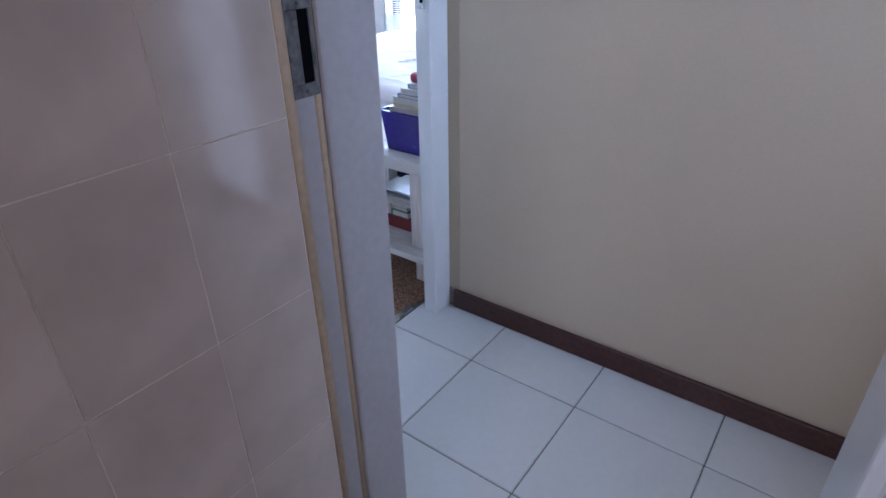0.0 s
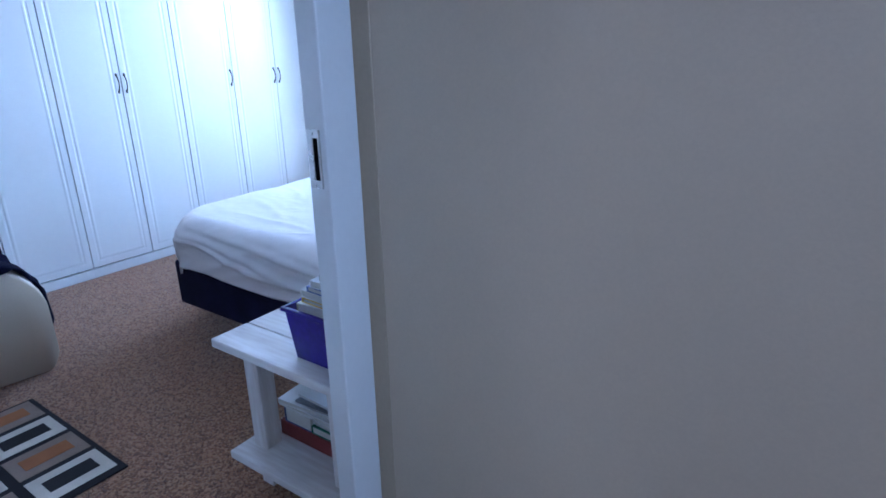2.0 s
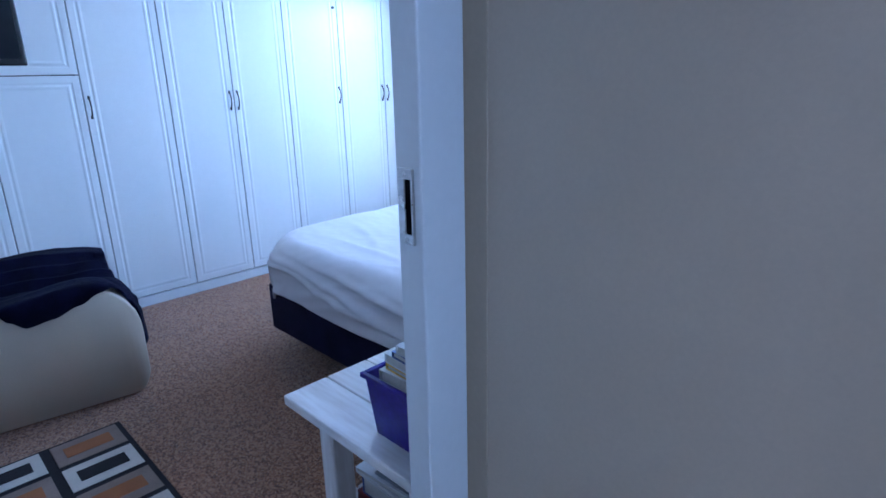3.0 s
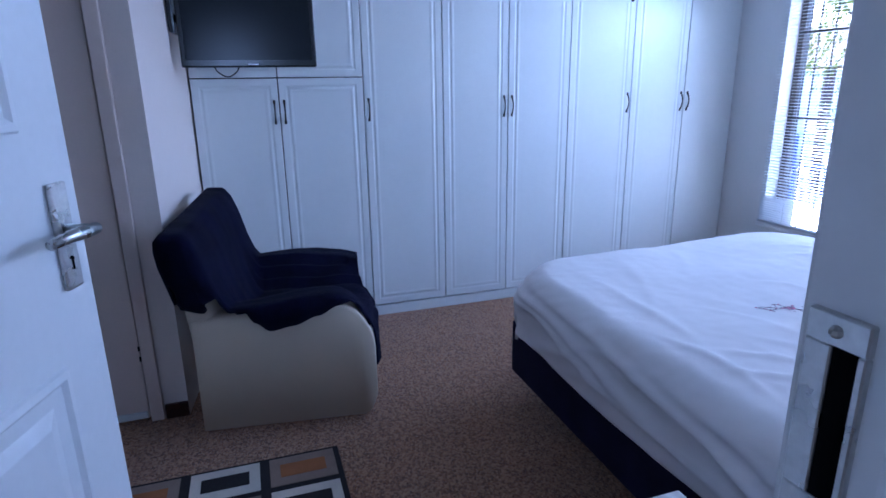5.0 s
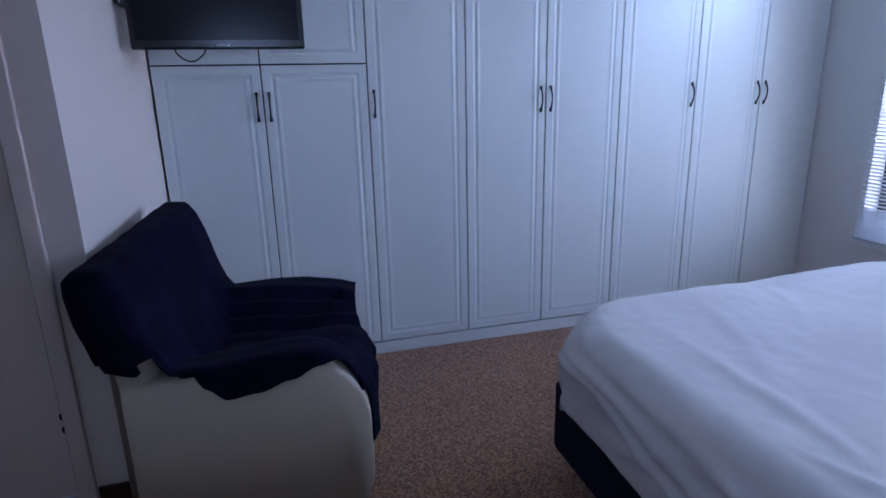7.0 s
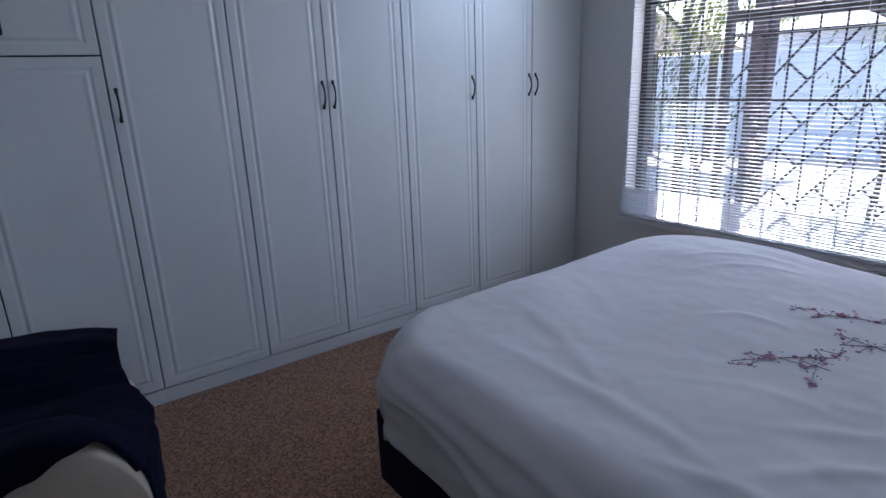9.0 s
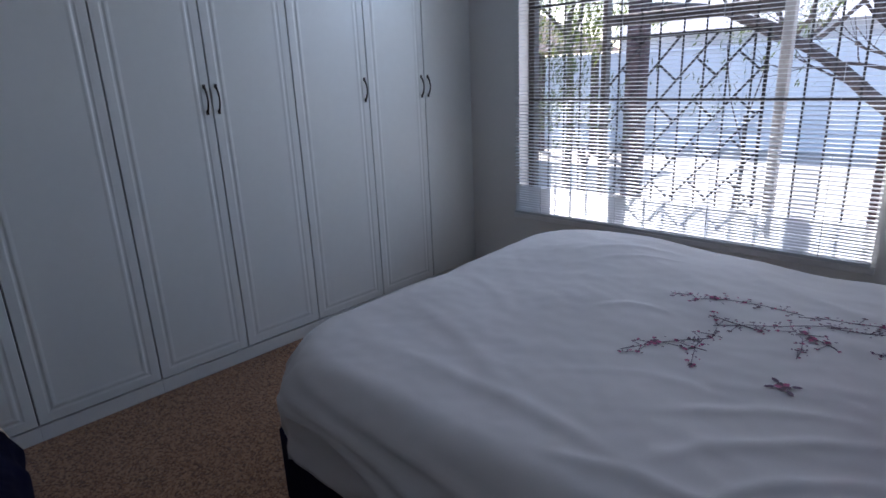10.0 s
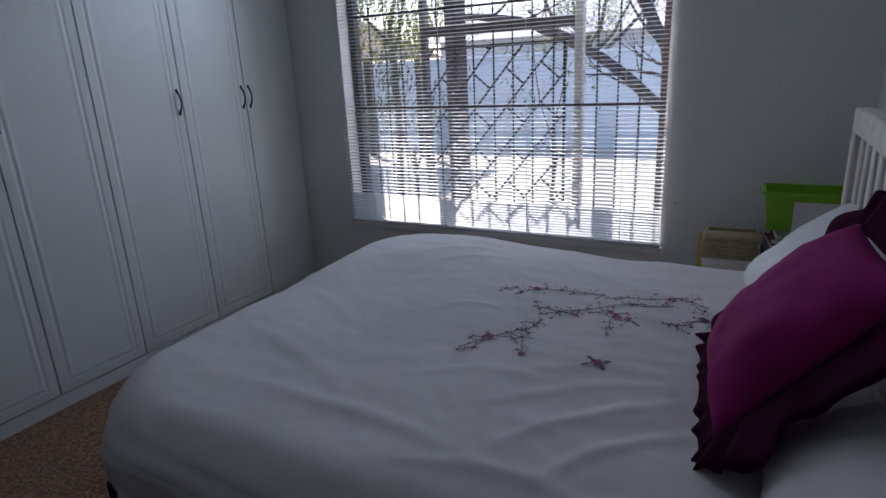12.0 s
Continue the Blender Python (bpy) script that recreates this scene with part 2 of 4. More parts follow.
def tube(bm, pts, radii, sides=8, cap=True):
    """A tapered tube through points."""
    rings = []
    pts = [Vector(p) for p in pts]
    for i, p in enumerate(pts):
        d = (pts[min(i + 1, len(pts) - 1)] - pts[max(i - 1, 0)]).normalized()
        u = d.orthogonal().normalized() if i == 0 else (u - d * u.dot(d)).normalized()
        w = d.cross(u)
        r = radii[i] if isinstance(radii, (list, tuple)) else radii
        rings.append([bm.verts.new(p + r * (math.cos(a) * u + math.sin(a) * w)) for a in [2 * math.pi * k / sides for k in range(sides)]])
    for a, b in zip(rings, rings[1:]):
        for k in range(sides):
            bm.faces.new((a[k], a[(k + 1) % sides], b[(k + 1) % sides], b[k]))
    if cap:
        bm.faces.new(rings[0][::-1])
        bm.faces.new(rings[-1])
    return bm


def prism(bm, outline, z0, z1):
    lo = [bm.verts.new((x, y, z0)) for x, y in outline]
    hi = [bm.verts.new((x, y, z1)) for x, y in outline]
    bm.faces.new(lo[::-1])
    bm.faces.new(hi)
    n = len(outline)
    for i in range(n):
        bm.faces.new((lo[i], lo[(i + 1) % n], hi[(i + 1) % n], hi[i]))
    bmesh.ops.recalc_face_normals(bm, faces=bm.faces)
    return bm


def grid_mesh(nu, nv, fn):
    bm = bmesh.new()
    vs = [[bm.verts.new(fn(i / nu, j / nv)) for j in range(nv + 1)] for i in range(nu + 1)]
    for i in range(nu):
        for j in range(nv):
            bm.faces.new((vs[i][j], vs[i + 1][j], vs[i + 1][j + 1], vs[i][j + 1]))
    return bm


def thicken(ob, t, offset=-1.0):
    md = ob.modifiers.new("thickness", "SOLIDIFY")
    md.thickness, md.offset = t, offset
    return ob


def soften(ob, levels=1):
    md = ob.modifiers.new("round", "SUBSURF")
    md.levels = md.render_levels = levels
    return ob


def sstep(a, b, x):
    t = min(1.0, max(0.0, (x - a) / (b - a)))
    return t * t * (3 - 2 * t)


# ---- plan, in metres ----
CEIL = 2.5
X_WARD = -3.607      # wardrobe fronts
X_BED = -0.285       # bedroom side of the door wall
X_HALL = -0.20       # hall side of the door wall
Y_HALL = 2.79        # hall wall
Y_BATH = 1.81        # hall side of the bathroom wall
Y_WIN = 5.86         # window wall
X_LEFT = -2.72       # wall beside the armchair
WIN = (-3.21, -1.27, 0.49, 2.15)

# ---- structure ----
S = "structure"
solid("floor_bedroom", cube(-4.3, -0.335, 0.6, 6.0, -0.12, 0.0), M_CARPET, "brown flecked loop-pile carpet across the bedroom floor", "carpet", S)
solid("floor_hall_bed", cube(-0.335, 2.75, -0.75, 2.95, -0.12, -0.006), M_GROUT, "dark grout bed under the tiled hall floor", "floor", S)
solid("ceiling", cube(-4.45, 2.95, -0.9, 6.1, CEIL, CEIL + 0.12), M_CEIL, "plain white painted ceiling", "ceiling", S)

bm = bmesh.new()
x0, x1, z0, z1 = WIN
box(bm, -4.4, x0, Y_WIN, Y_WIN + 0.2, -0.1, CEIL)
box(bm, x1, X_HALL, Y_WIN, Y_WIN + 0.2, -0.1, CEIL)
box(bm, x0, x1, Y_WIN, Y_WIN + 0.2, -0.1, z0)
box(bm, x0, x1, Y_WIN, Y_WIN + 0.2, z1, CEIL)
solid("wall_window", bm, M_WALL, "smooth white painted wall with a wide window opening", "wall", S)
solid("wall_behind_wardrobe", cube(-4.4, -4.22, 0.6, Y_WIN, -0.1, CEIL), M_WALL, "plain white painted wall behind the wardrobe", "wall", S)

bm = bmesh.new()
box(bm, X_BED, X_HALL, 2.80, 3.45, -0.1, CEIL)
box(bm, -0.42, X_HALL, 3.45, Y_WIN, -0.1, CEIL)
box(bm, X_BED, X_HALL, 0.6, 1.76, -0.1, CEIL)
box(bm, X_BED, X_HALL, 1.76, 2.80, 2.10, CEIL)
solid("wall_bed_head", bm, M_WALL, "white painted wall holding the bedroom doorway", "wall", S)
solid("wall_bedroom_end", cube(-4.4, X_BED, 0.5, 0.62, -0.1, CEIL), M_WALL, "plain white painted end wall", "wall", S)

bm = bmesh.new()
prism(bm, [(X_LEFT, 1.90), (X_LEFT, 2.004), (-3.615, 2.108), (-4.22, 2.11), (-4.22, 1.90)], -0.1, CEIL)
prism(bm, [(X_LEFT, 0.62), (X_LEFT, 0.95), (-2.9, 0.95), (-2.9, 0.62)], -0.1, CEIL)
box(bm, -2.9, X_LEFT, 0.95, 1.90, 2.12, CEIL)
solid("wall_chair_side", bm, M_WARMLIT, "white painted wall corner beside the armchair", "wall", S)

bm = bmesh.new()
box(bm, X_HALL, 2.06, Y_HALL, Y_HALL + 0.14, -0.1, CEIL)
box(bm, 2.06, 2.75, Y_HALL, Y_HALL + 0.14, 2.06, CEIL)
solid("wall_hall_long", bm, M_CREAM, "plain cream painted hall wall ending at a doorway", "wall", S)
bm = bmesh.new()
box(bm, 1.90, 2.06, Y_HALL + 0.14, 3.6, -0.1, CEIL)
box(bm, 2.75, 2.90, Y_HALL, 3.6, -0.1, CEIL)
box(bm, 1.90, 2.90, 3.6, 3.75, -0.1, CEIL)
solid("wall_side_room", bm, M_WALL, "plain white painted wall of the side room", "wall", S)
solid("floor_side_room", cube(2.06, 2.75, 2.95, 3.6, -0.12, -0.002), M_TILE, "plain white floor of the side room", "floor", S)
bm = bmesh.new()
box(bm, X_HALL, 0.319, 1.63, Y_BATH, -0.1, CEIL)
box(bm, 1.13, 2.75, 1.63, Y_BATH, -0.1, CEIL)
box(bm, 0.319, 1.13, 1.63, Y_BATH, 2.08, CEIL)
solid("wall_bathroom_door", bm, M_CREAM, "cream painted wall with the bathroom doorway", "wall", S)
solid("wall_bathroom_tiled", cube(0.14, 0.330, -0.75, 1.63, -0.1, CEIL), M_WGROUT, "bathroom wall faced with beige ceramic tiles", "wall", S)
solid("wall_bathroom_side", cube(2.2, 2.35, -0.75, 1.63, -0.1, CEIL), M_CREAM, "plain cream bathroom wall", "wall", S)
solid("wall_bathroom_back", cube(0.14, 2.35, -0.88, -0.75, -0.1, CEIL), M_CREAM, "plain cream bathroom wall", "wall", S)
solid("wall_hall_end", cube(2.75, 2.9, 1.63, Y_HALL, -0.1, CEIL), M_CREAM, "plain cream hall end wall", "wall", S)

# baseboards
bm = cube(X_HALL + 0.012, 2.05, Y_HALL - 0.019, Y_HALL, 0.0, 0.088, 0.004)
solid("baseboard_hall", bm, M_SKIRT, "dark red-brown wooden baseboard along the hall wall", "baseboard", S)
solid("baseboard_corner", cube(X_LEFT, X_LEFT + 0.014, 1.905, 2.004, 0.0, 0.075, 0.004), M_SKIRT, "dark brown wooden baseboard at the wall corner", "baseboard", S)
solid("baseboard_window", cube(X_WARD + 0.03, X_BED, Y_WIN - 0.014, Y_WIN, 0.0, 0.075, 0.004), M_SKIRT, "dark brown wooden baseboard under the window", "baseboard", S)
# shade of the hall corner, put into the colour of a thin strip
M_CORNERSHADE = mat("yellowish_corner_shade", (0.49, 0.40, 0.29), 0.6, 0.04, 5, 80, 0.1)
solid("shade_hall_corner", cube(X_HALL - 0.016, X_HALL + 0.038, Y_HALL - 0.003, Y_HALL + 0.008, 0.09, CEIL, 0.001), M_CORNERSHADE, "yellowish strip of painted corner shade beside the bedroom door frame", "trim", S)
solid("threshold_strip", cube(-0.345, -0.315, 1.80, 2.70, -0.002, 0.008, 0.003), M_STEEL, "worn grey metal strip between carpet and tiles", "threshold", S)


# bedroom door frame
def strike_plate(parent, m, plate_material, w, h, label):
    """A strike plate facing local -y, with a slot."""
    bm = bmesh.new()
    box(bm, -w / 2, w / 2, -0.004, 0.002, -h / 2, -h * 0.36, 0.001, 1, m)
    box(bm, -w / 2, w / 2, -0.004, 0.002, h * 0.36, h / 2, 0.001, 1, m)
    box(bm, -w / 2, -w * 0.05, -0.004, 0.002, -h * 0.36, h * 0.36, 0.001, 1, m)
    box(bm, w * 0.36, w / 2, -0.004, 0.002, -h * 0.36, h * 0.36, 0.001, 1, m)
    plate = part("strike_plate", bm, plate_material, parent, label)
    part("slot", cube(-w * 0.06, w * 0.37, -0.002, 0.0015, -h * 0.37, h * 0.37, 0, 1, m), M_BLACKHOLE, plate)
    for s in (-0.43, 0.43):
        b2 = bmesh.new()
        bmesh.ops.create_uvsphere(b2, u_segments=8, v_segments=5, radius=0.004, matrix=m @ Matrix.Translation((0, -0.004, s * h)))
        part("screw", b2, plate_material, plate)
    return plate


fr = thing("door_frame_bedroom", pose(-0.27, 2.25, 0), "white gloss painted bedroom door frame with a steel strike plate", "door frame")
tagged(fr, kind=S)
part("jamb", cube(-0.005, 0.058, 0.435, 0.538, 0.0, 2.12, 0.004, 2), M_GLOSS, fr)
part("rebate", cube(-0.018, -0.005, 0.455, 0.55, 0.0, 2.12, 0.003), M_GLOSS, fr)
part("jamb", cube(-0.005, 0.072, -0.478, -0.42, 0.0, 2.12, 0.004, 2), M_GLOSS, fr)
part("rebate", cube(-0.018, -0.005, -0.49, -0.44, 0.0, 2.12, 0.003), M_GLOSS, fr)
part("head", cube(-0.018, 0.072, -0.42, 0.435, 2.05, 2.12, 0.003), M_GLOSS, fr)
strike_plate(fr, pose(0.022, 0.434, 1.28), M_STEEL, 0.036, 0.13, "satin steel strike plate with a dark slot")

# bathroom door frame, in a stepped steel profile
fb = thing("door_frame_bathroom", pose(0.34, 1.72, 0), "grey-white painted bathroom door frame with a stepped edge", "door frame")
tagged(fb, kind=S)
# jamb at the tiled wall, rebate and head greyer than the opposite jamb
part("jamb", cube(-0.02, 0.004, -0.028, 0.10, 0.0, 2.1, 0.006, 2), M_GREYFRAME, fb)
part("rebate", cube(-0.02, -0.008, -0.082, -0.028, 0.0, 2.1, 0.003), M_GREYFRAME, fb)
part("rounded_edge", tube(bmesh.new(), [(-0.012, -0.088, 0), (-0.012, -0.088, 2.1)], 0.010, 10), M_TANBEAD, fb, "yellowed painted edge bead", True)
part("rounded_edge", tube(bmesh.new(), [(-0.011, -0.034, 0), (-0.011, -0.034, 2.1)], 0.008, 10), M_TANBEAD, fb, "yellowed painted edge bead", True)
part("jamb", cube(0.788, 0.81, -0.10, 0.10, 0.0, 2.1, 0.006, 2), M_GLOSS, fb)
part("head", cube(0.004, 0.788, -0.09, 0.10, 2.05, 2.1, 0.004), M_GREYFRAME, fb)
strike_plate(fb, pose(-0.006, -0.058, 1.30, 0, 0, 90), M_OLDSTEEL, 0.052, 0.145, "paint-smeared worn steel strike plate")


# ---- wardrobe ----
def panel_door(w, h, flat=False):
    """A door slab lying in the y-z plane, front towards +x, with a routed panel border."""
    bm = bmesh.new()
    rings = [(0.0, -0.018), (0.0, -0.002), (0.002, 0.0)]
    if not flat:
        rings += [(0.038, 0.0), (0.045, -0.0021), (0.051, -0.0023), (0.060, 0.0009), (0.066, 0.0010), (0.076, -0.0004)]
    loops = []
    for d, x in rings:
        loops.append([bm.verts.new((x, a, b)) for a, b in ((d, d), (w - d, d), (w - d, h - d), (d, h - d))])
    for a, b in zip(loops, loops[1:]):
        for k in range(4):
            bm.faces.new((a[k], a[(k + 1) % 4], b[(k + 1) % 4], b[k]))
    bm.faces.new(loops[-1])
    bm.faces.new(loops[0][::-1])
    return bm


def pull_handle():
    """A small bowed pull with flared feet, standing along z, out towards +x."""
    bm = bmesh.new()
    n = 12
    pts = [(0.004 + 0.020 * math.sin(math.pi * i / n) ** 0.8, 0, -0.055 + 0.11 * i / n) for i in range(n + 1)]
    tube(bm, pts, [0.0055 - 0.0015 * math.sin(math.pi * i / n) for i in range(n + 1)], 8)
    for s in (-1, 1):
        box(bm, 0.0, 0.006, -0.007, 0.007, s * 0.058 - 0.010, s * 0.058 + 0.010, 0.002)
    return bm


HANDLE = mesh_from(pull_handle(), "handle", M_HANDLE, True)


def wardrobe_unit(y0, doors, label, split=None):
    """doors: (width, handle side or '', flat). split: height at which lower doors end."""
    width = sum(d[0] for d in doors)
    un = thing("wardrobe", pose(X_WARD, y0, 0), label, "wardrobe", "fitted wardrobe units")
    bm = bmesh.new()
    box(bm, -0.6, -0.020, 0.0, 0.018, 0.07, 2.46)
    box(bm, -0.6, -0.020, width - 0.018, width, 0.07, 2.46)
    box(bm, -0.6, -0.59, 0.018, width - 0.018, 0.07, 2.46)
    box(bm, -0.59, -0.020, 0.018, width - 0.018, 0.07, 0.09)
    box(bm, -0.59, -0.020, 0.018, width - 0.018, 2.44, 2.46)
    part("carcass", bm, M_GAPSHADE, un)
    part("plinth", cube(-0.55, -0.006, 0.0, width, 0.0, 0.068, 0.002), M_WARD, un)
    y = 0.0
    for w, side, flat in doors:
        g = 0.0030
        spans = [(0.078, split - g), (split + g, 2.46)] if split else [(0.078, 2.46)]
        for k, (a, b) in enumerate(spans):
            bm = panel_door(w - 2 * g, b - a, flat)
            for v in bm.verts:
                v.co += Vector((0, y + g, a))
            d = part("door", bm, M_WARD, un)
            if side and k == 0:
                yy = y + (0.028 if side == "l" else w - 0.028)
                shared("handle", HANDLE, d, pose(0, yy, 1.337))
        y += w
    return un


wardrobe_unit(2.116, [(0.466, "r", False), (0.493, "l", False)], "white fitted wardrobe with two stacked pairs of panelled doors", 1.527)
wardrobe_unit(3.075, [(0.500, "l", False)], "tall white fitted wardrobe with one panelled door")
wardrobe_unit(3.575, [(0.446, "r", False), (0.446, "l", False)], "tall white fitted wardrobe with a pair of panelled doors")
un = wardrobe_unit(4.467, [(0.490, "r", False)], "tall white fitted wardrobe with one panelled door and a lock")
part("lock", tube(bmesh.new(), [(-0.001, 0.455, 2.0), (0.008, 0.455, 2.0)], 0.011, 12), M_HANDLE, un)
wardrobe_unit(4.957, [(0.452, "r", False), (0.445, "l", True)], "tall white fitted wardrobe with paired doors beside the window")

# ---- bedroom door leaf, standing open ----
HX, HY = -0.30, 1.83
ang = math.degrees(math.atan2(2.10 - HY, -1.19 - HX))
dl = thing("door", pose(HX, HY, 0.008, 0, 0, ang), "white panelled bedroom door standing open, chrome lever handle", "door")
tagged(dl, kind=S)
LW = 0.925
bm = bmesh.new()
box(bm, 0.0, LW, 0.0, 0.036, 0.0, 2.03, 0.002)
part("leaf", bm, M_GLOSS, dl)
for sgn, yy in ((-1, 0.0),):
    for a, b, c, d in ((0.12, 0.43, 0.16, 1.02), (0.50, 0.81, 0.16, 1.02), (0.12, 0.43, 1.40, 1.90), (0.50, 0.81, 1.40, 1.90)):
        bm = bmesh.new()
        loops = []
        for e, h in ((0.0, 0.0), (0.004, -0.007), (0.016, -0.009), (0.024, -0.002), (0.05, -0.001), (0.075, -0.008)):
            loops.append([bm.verts.new((x, yy + h, z)) for x, z in ((a + e, c + e), (b - e, c + e), (b - e, d - e), (a + e, d - e))])
        for p, q in zip(loops, loops[1:]):
            for k in range(4):
                bm.faces.new((p[k], p[(k + 1) % 4], q[(k + 1) % 4], q[k]))
        bm.faces.new(loops[-1])
        part("raised_panel", bm, M_GLOSS, dl)
hd = part("door_handle", cube(LW - 0.082, LW - 0.038, -0.010, 0.0, 1.138, 1.318, 0.004, 2), M_STEEL, dl, "chrome lever handle on a long back plate")
bm = bmesh.new()
tube(bm, [(LW - 0.06, -0.008, 1.240), (LW - 0.06, -0.045, 1.240)], 0.009, 10)
tube(bm, [(LW - 0.045, -0.050, 1.238), (LW - 0.08, -0.054, 1.240), (LW - 0.12, -0.052, 1.242), (LW - 0.165, -0.048, 1.239)], [0.010, 0.011, 0.010, 0.008], 10)
part("lever", bm, M_STEEL, hd, smooth=True)
bm = bmesh.new()
tube(bm, [(LW - 0.06, -0.0106, 1.190), (LW - 0.06, -0.0114, 1.190)], 0.0045, 10)
box(bm, LW - 0.0625, LW - 0.0575, -0.0114, -0.0106, 1.171, 1.189)
part("keyhole", bm, M_BLACKHOLE, hd)

# ---- closet door beside the armchair ----
cd = thing("door_closet", pose(X_LEFT, 1.42, 0), "closed off-white flush closet door with a bottom weather bar", "door")
tagged(cd, kind=S)
part("leaf", cube(-0.045, -0.008, -0.42, 0.415, 0.012, 2.06, 0.002), M_CLOSET, cd)
part("weather_bar", cube(-0.008, 0.006, -0.42, 0.41, 0.018, 0.05, 0.004, 2), M_GLOSS, cd)
part("frame_post", cube(-0.06, 0.012, 0.422, 0.478, 0.0, 2.12, 0.005, 2), M_CLOSET, cd)
part("frame_post", cube(-0.06, 0.012, -0.478, -0.425, 0.0, 2.12, 0.005, 2), M_CLOSET, cd)
part("frame_head", cube(-0.06, 0.012, -0.425, 0.422, 2.07, 2.12, 0.005, 2), M_CLOSET, cd)
for z in (0.30, 0.35):
    part("hinge", cube(-0.006, 0.002, 0.412, 0.424, z, z + 0.022, 0.001), M_HANDLE, cd)

# ---- window, bars and blind ----
wn = thing("window_bedroom", pose(-2.24, Y_WIN + 0.13, 0.49), "steel-framed bedroom window with weathered mullions, frame darkened as if backlit", "window")
tagged(wn, kind=S)
HW = 0.97
MULL = (-0.445, 0.505)
part("window_frame", cube(-HW, -HW + 0.045, -0.03, 0.03, 0.0, 1.66, 0.004), M_BACKLITFRAME, wn)
part("window_frame", cube(HW - 0.045, HW, -0.03, 0.03, 0.0, 1.66, 0.004), M_POST, wn)
part("window_frame", cube(-HW + 0.045, HW - 0.045, -0.03, 0.03, 0.0, 0.05, 0.004), M_BACKLITFRAME, wn)
part("window_frame", cube(-HW + 0.045, HW - 0.045, -0.03, 0.03, 1.61, 1.66, 0.004), M_BACKLITFRAME, wn)
M_PALEFRAME = mat("chalky_grey_frame_paint", (0.46, 0.44, 0.42), 0.6, 0.15, 6, 80, 0.2)
part("mullion", cube(MULL[0] - 0.010, MULL[0] + 0.022, -0.03, 0.03, 0.05, 1.61, 0.004), M_BACKLITFRAME, wn)
part("mullion", cube(MULL[1] - 0.024, MULL[1] + 0.022, -0.03, 0.03, 0.05, 1.61, 0.004), M_PALEFRAME, wn, "chalky grey mullion")
part("transom", cube(MULL[0] + 0.028, MULL[1] - 0.028, -0.03, 0.03, 1.135, 1.19, 0.004), M_BACKLITFRAME, wn)
for a, b, c, d in ((-HW + 0.045, MULL[0] - 0.028, 0.05, 1.61), (MULL[0] + 0.028, MULL[1] - 0.028, 0.05, 1.135),
                   (MULL[0] + 0.028, MULL[1] - 0.028, 1.19, 1.61), (MULL[1] + 0.028, HW - 0.045, 0.05, 1.61)):
    p = part("pane", cube(a, b, -0.002, 0.002, c, d), M_GLASS, wn)
    p.visible_shadow = False
part("window_sill", cube(-HW - 0.03, HW + 0.03, -0.155, -0.03, -0.030, 0.0015, 0.004), M_GLOSS, wn)

bg = thing("burglar_bars", pose(-2.24, Y_WIN + 0.085, 0.55), "black painted steel burglar bars with a trellis panel", "window bars")
for x in (-0.80, -0.69, -0.58, -0.33, -0.21, -0.10, 0.025, 0.14, 0.255, 0.374, 0.61, 0.72, 0.83):
    part("upright_bar", tube(bmesh.new(), [(x, 0, 0.0), (x, 0, 1.58)], 0.0055, 6), M_BAR, bg)
for z in (0.67, 1.22):
    part("cross_bar", cube(-0.94, 0.94, -0.004, 0.004, z - 0.008, z + 0.008), M_BAR, bg)
TX0, TX1, TZ0, TZ1 = -0.40, 0.43, 0.14, 0.995
SLOPE, STEP = 1.15, 0.185


def trellis_bar(p, q):
    """A straight bar, cut to the panel."""
    t0, t1 = 0.0, 1.0
    for a, d, lo, hi in ((p[0], q[0] - p[0], TX0, TX1), (p[1], q[1] - p[1], TZ0, TZ1)):
        u, v = sorted(((lo - a) / d, (hi - a) / d))
        t0, t1 = max(t0, u), min(t1, v)
    if t1 - t0 > 0.02:
        e = [(p[0] + t * (q[0] - p[0]), -0.006, p[1] + t * (q[1] - p[1])) for t in (t0, t1)]
        part("trellis_bar", tube(bmesh.new(), e, 0.0065, 6), M_BAR, bg)


for i in range(-5, 5):
    c = TX0 + 0.04 + i * STEP
    trellis_bar((c, TZ0), (c + 1.0, TZ0 + SLOPE))
    for k in range(5):
        z = TZ0 + 0.06 + k * 0.235 + 0.022 * i
        x = c + (z - TZ0) / SLOPE
        ln = STEP * SLOPE / (1 + SLOPE ** 2)
        trellis_bar((x, z), (x + ln * SLOPE, z - ln))
part("trellis_frame", cube(TX0, TX1, -0.012, 0.0, TZ1, TZ1 + 0.016), M_BAR, bg)
part("trellis_frame", cube(TX1, TX1 + 0.014, -0.012, 0.0, TZ0, TZ1 + 0.016), M_BAR, bg)

bl = thing("venetian_blind", pose(-2.24, Y_WIN - 0.020, 0.49), "white aluminium venetian blind, lowered, its lowest slats slack", "blind")


def slat(width):
    bm = bmesh.new()
    prof = [(-0.0125, -0.0010), (-0.006, 0.0006), (0.0, 0.0010), (0.006, 0.0006), (0.0125, -0.0010)]
    rows = [[bm.verts.new((x, a, b + o)) for a, b in prof] for o in (0.0, -0.0006) for x in (-width / 2, width / 2)]
    for r in (0, 2):
        for k in range(4):
            f = (rows[r][k], rows[r + 1][k], rows[r + 1][k + 1], rows[r][k + 1])
            bm.faces.new(f if r else f[::-1])
    return bm


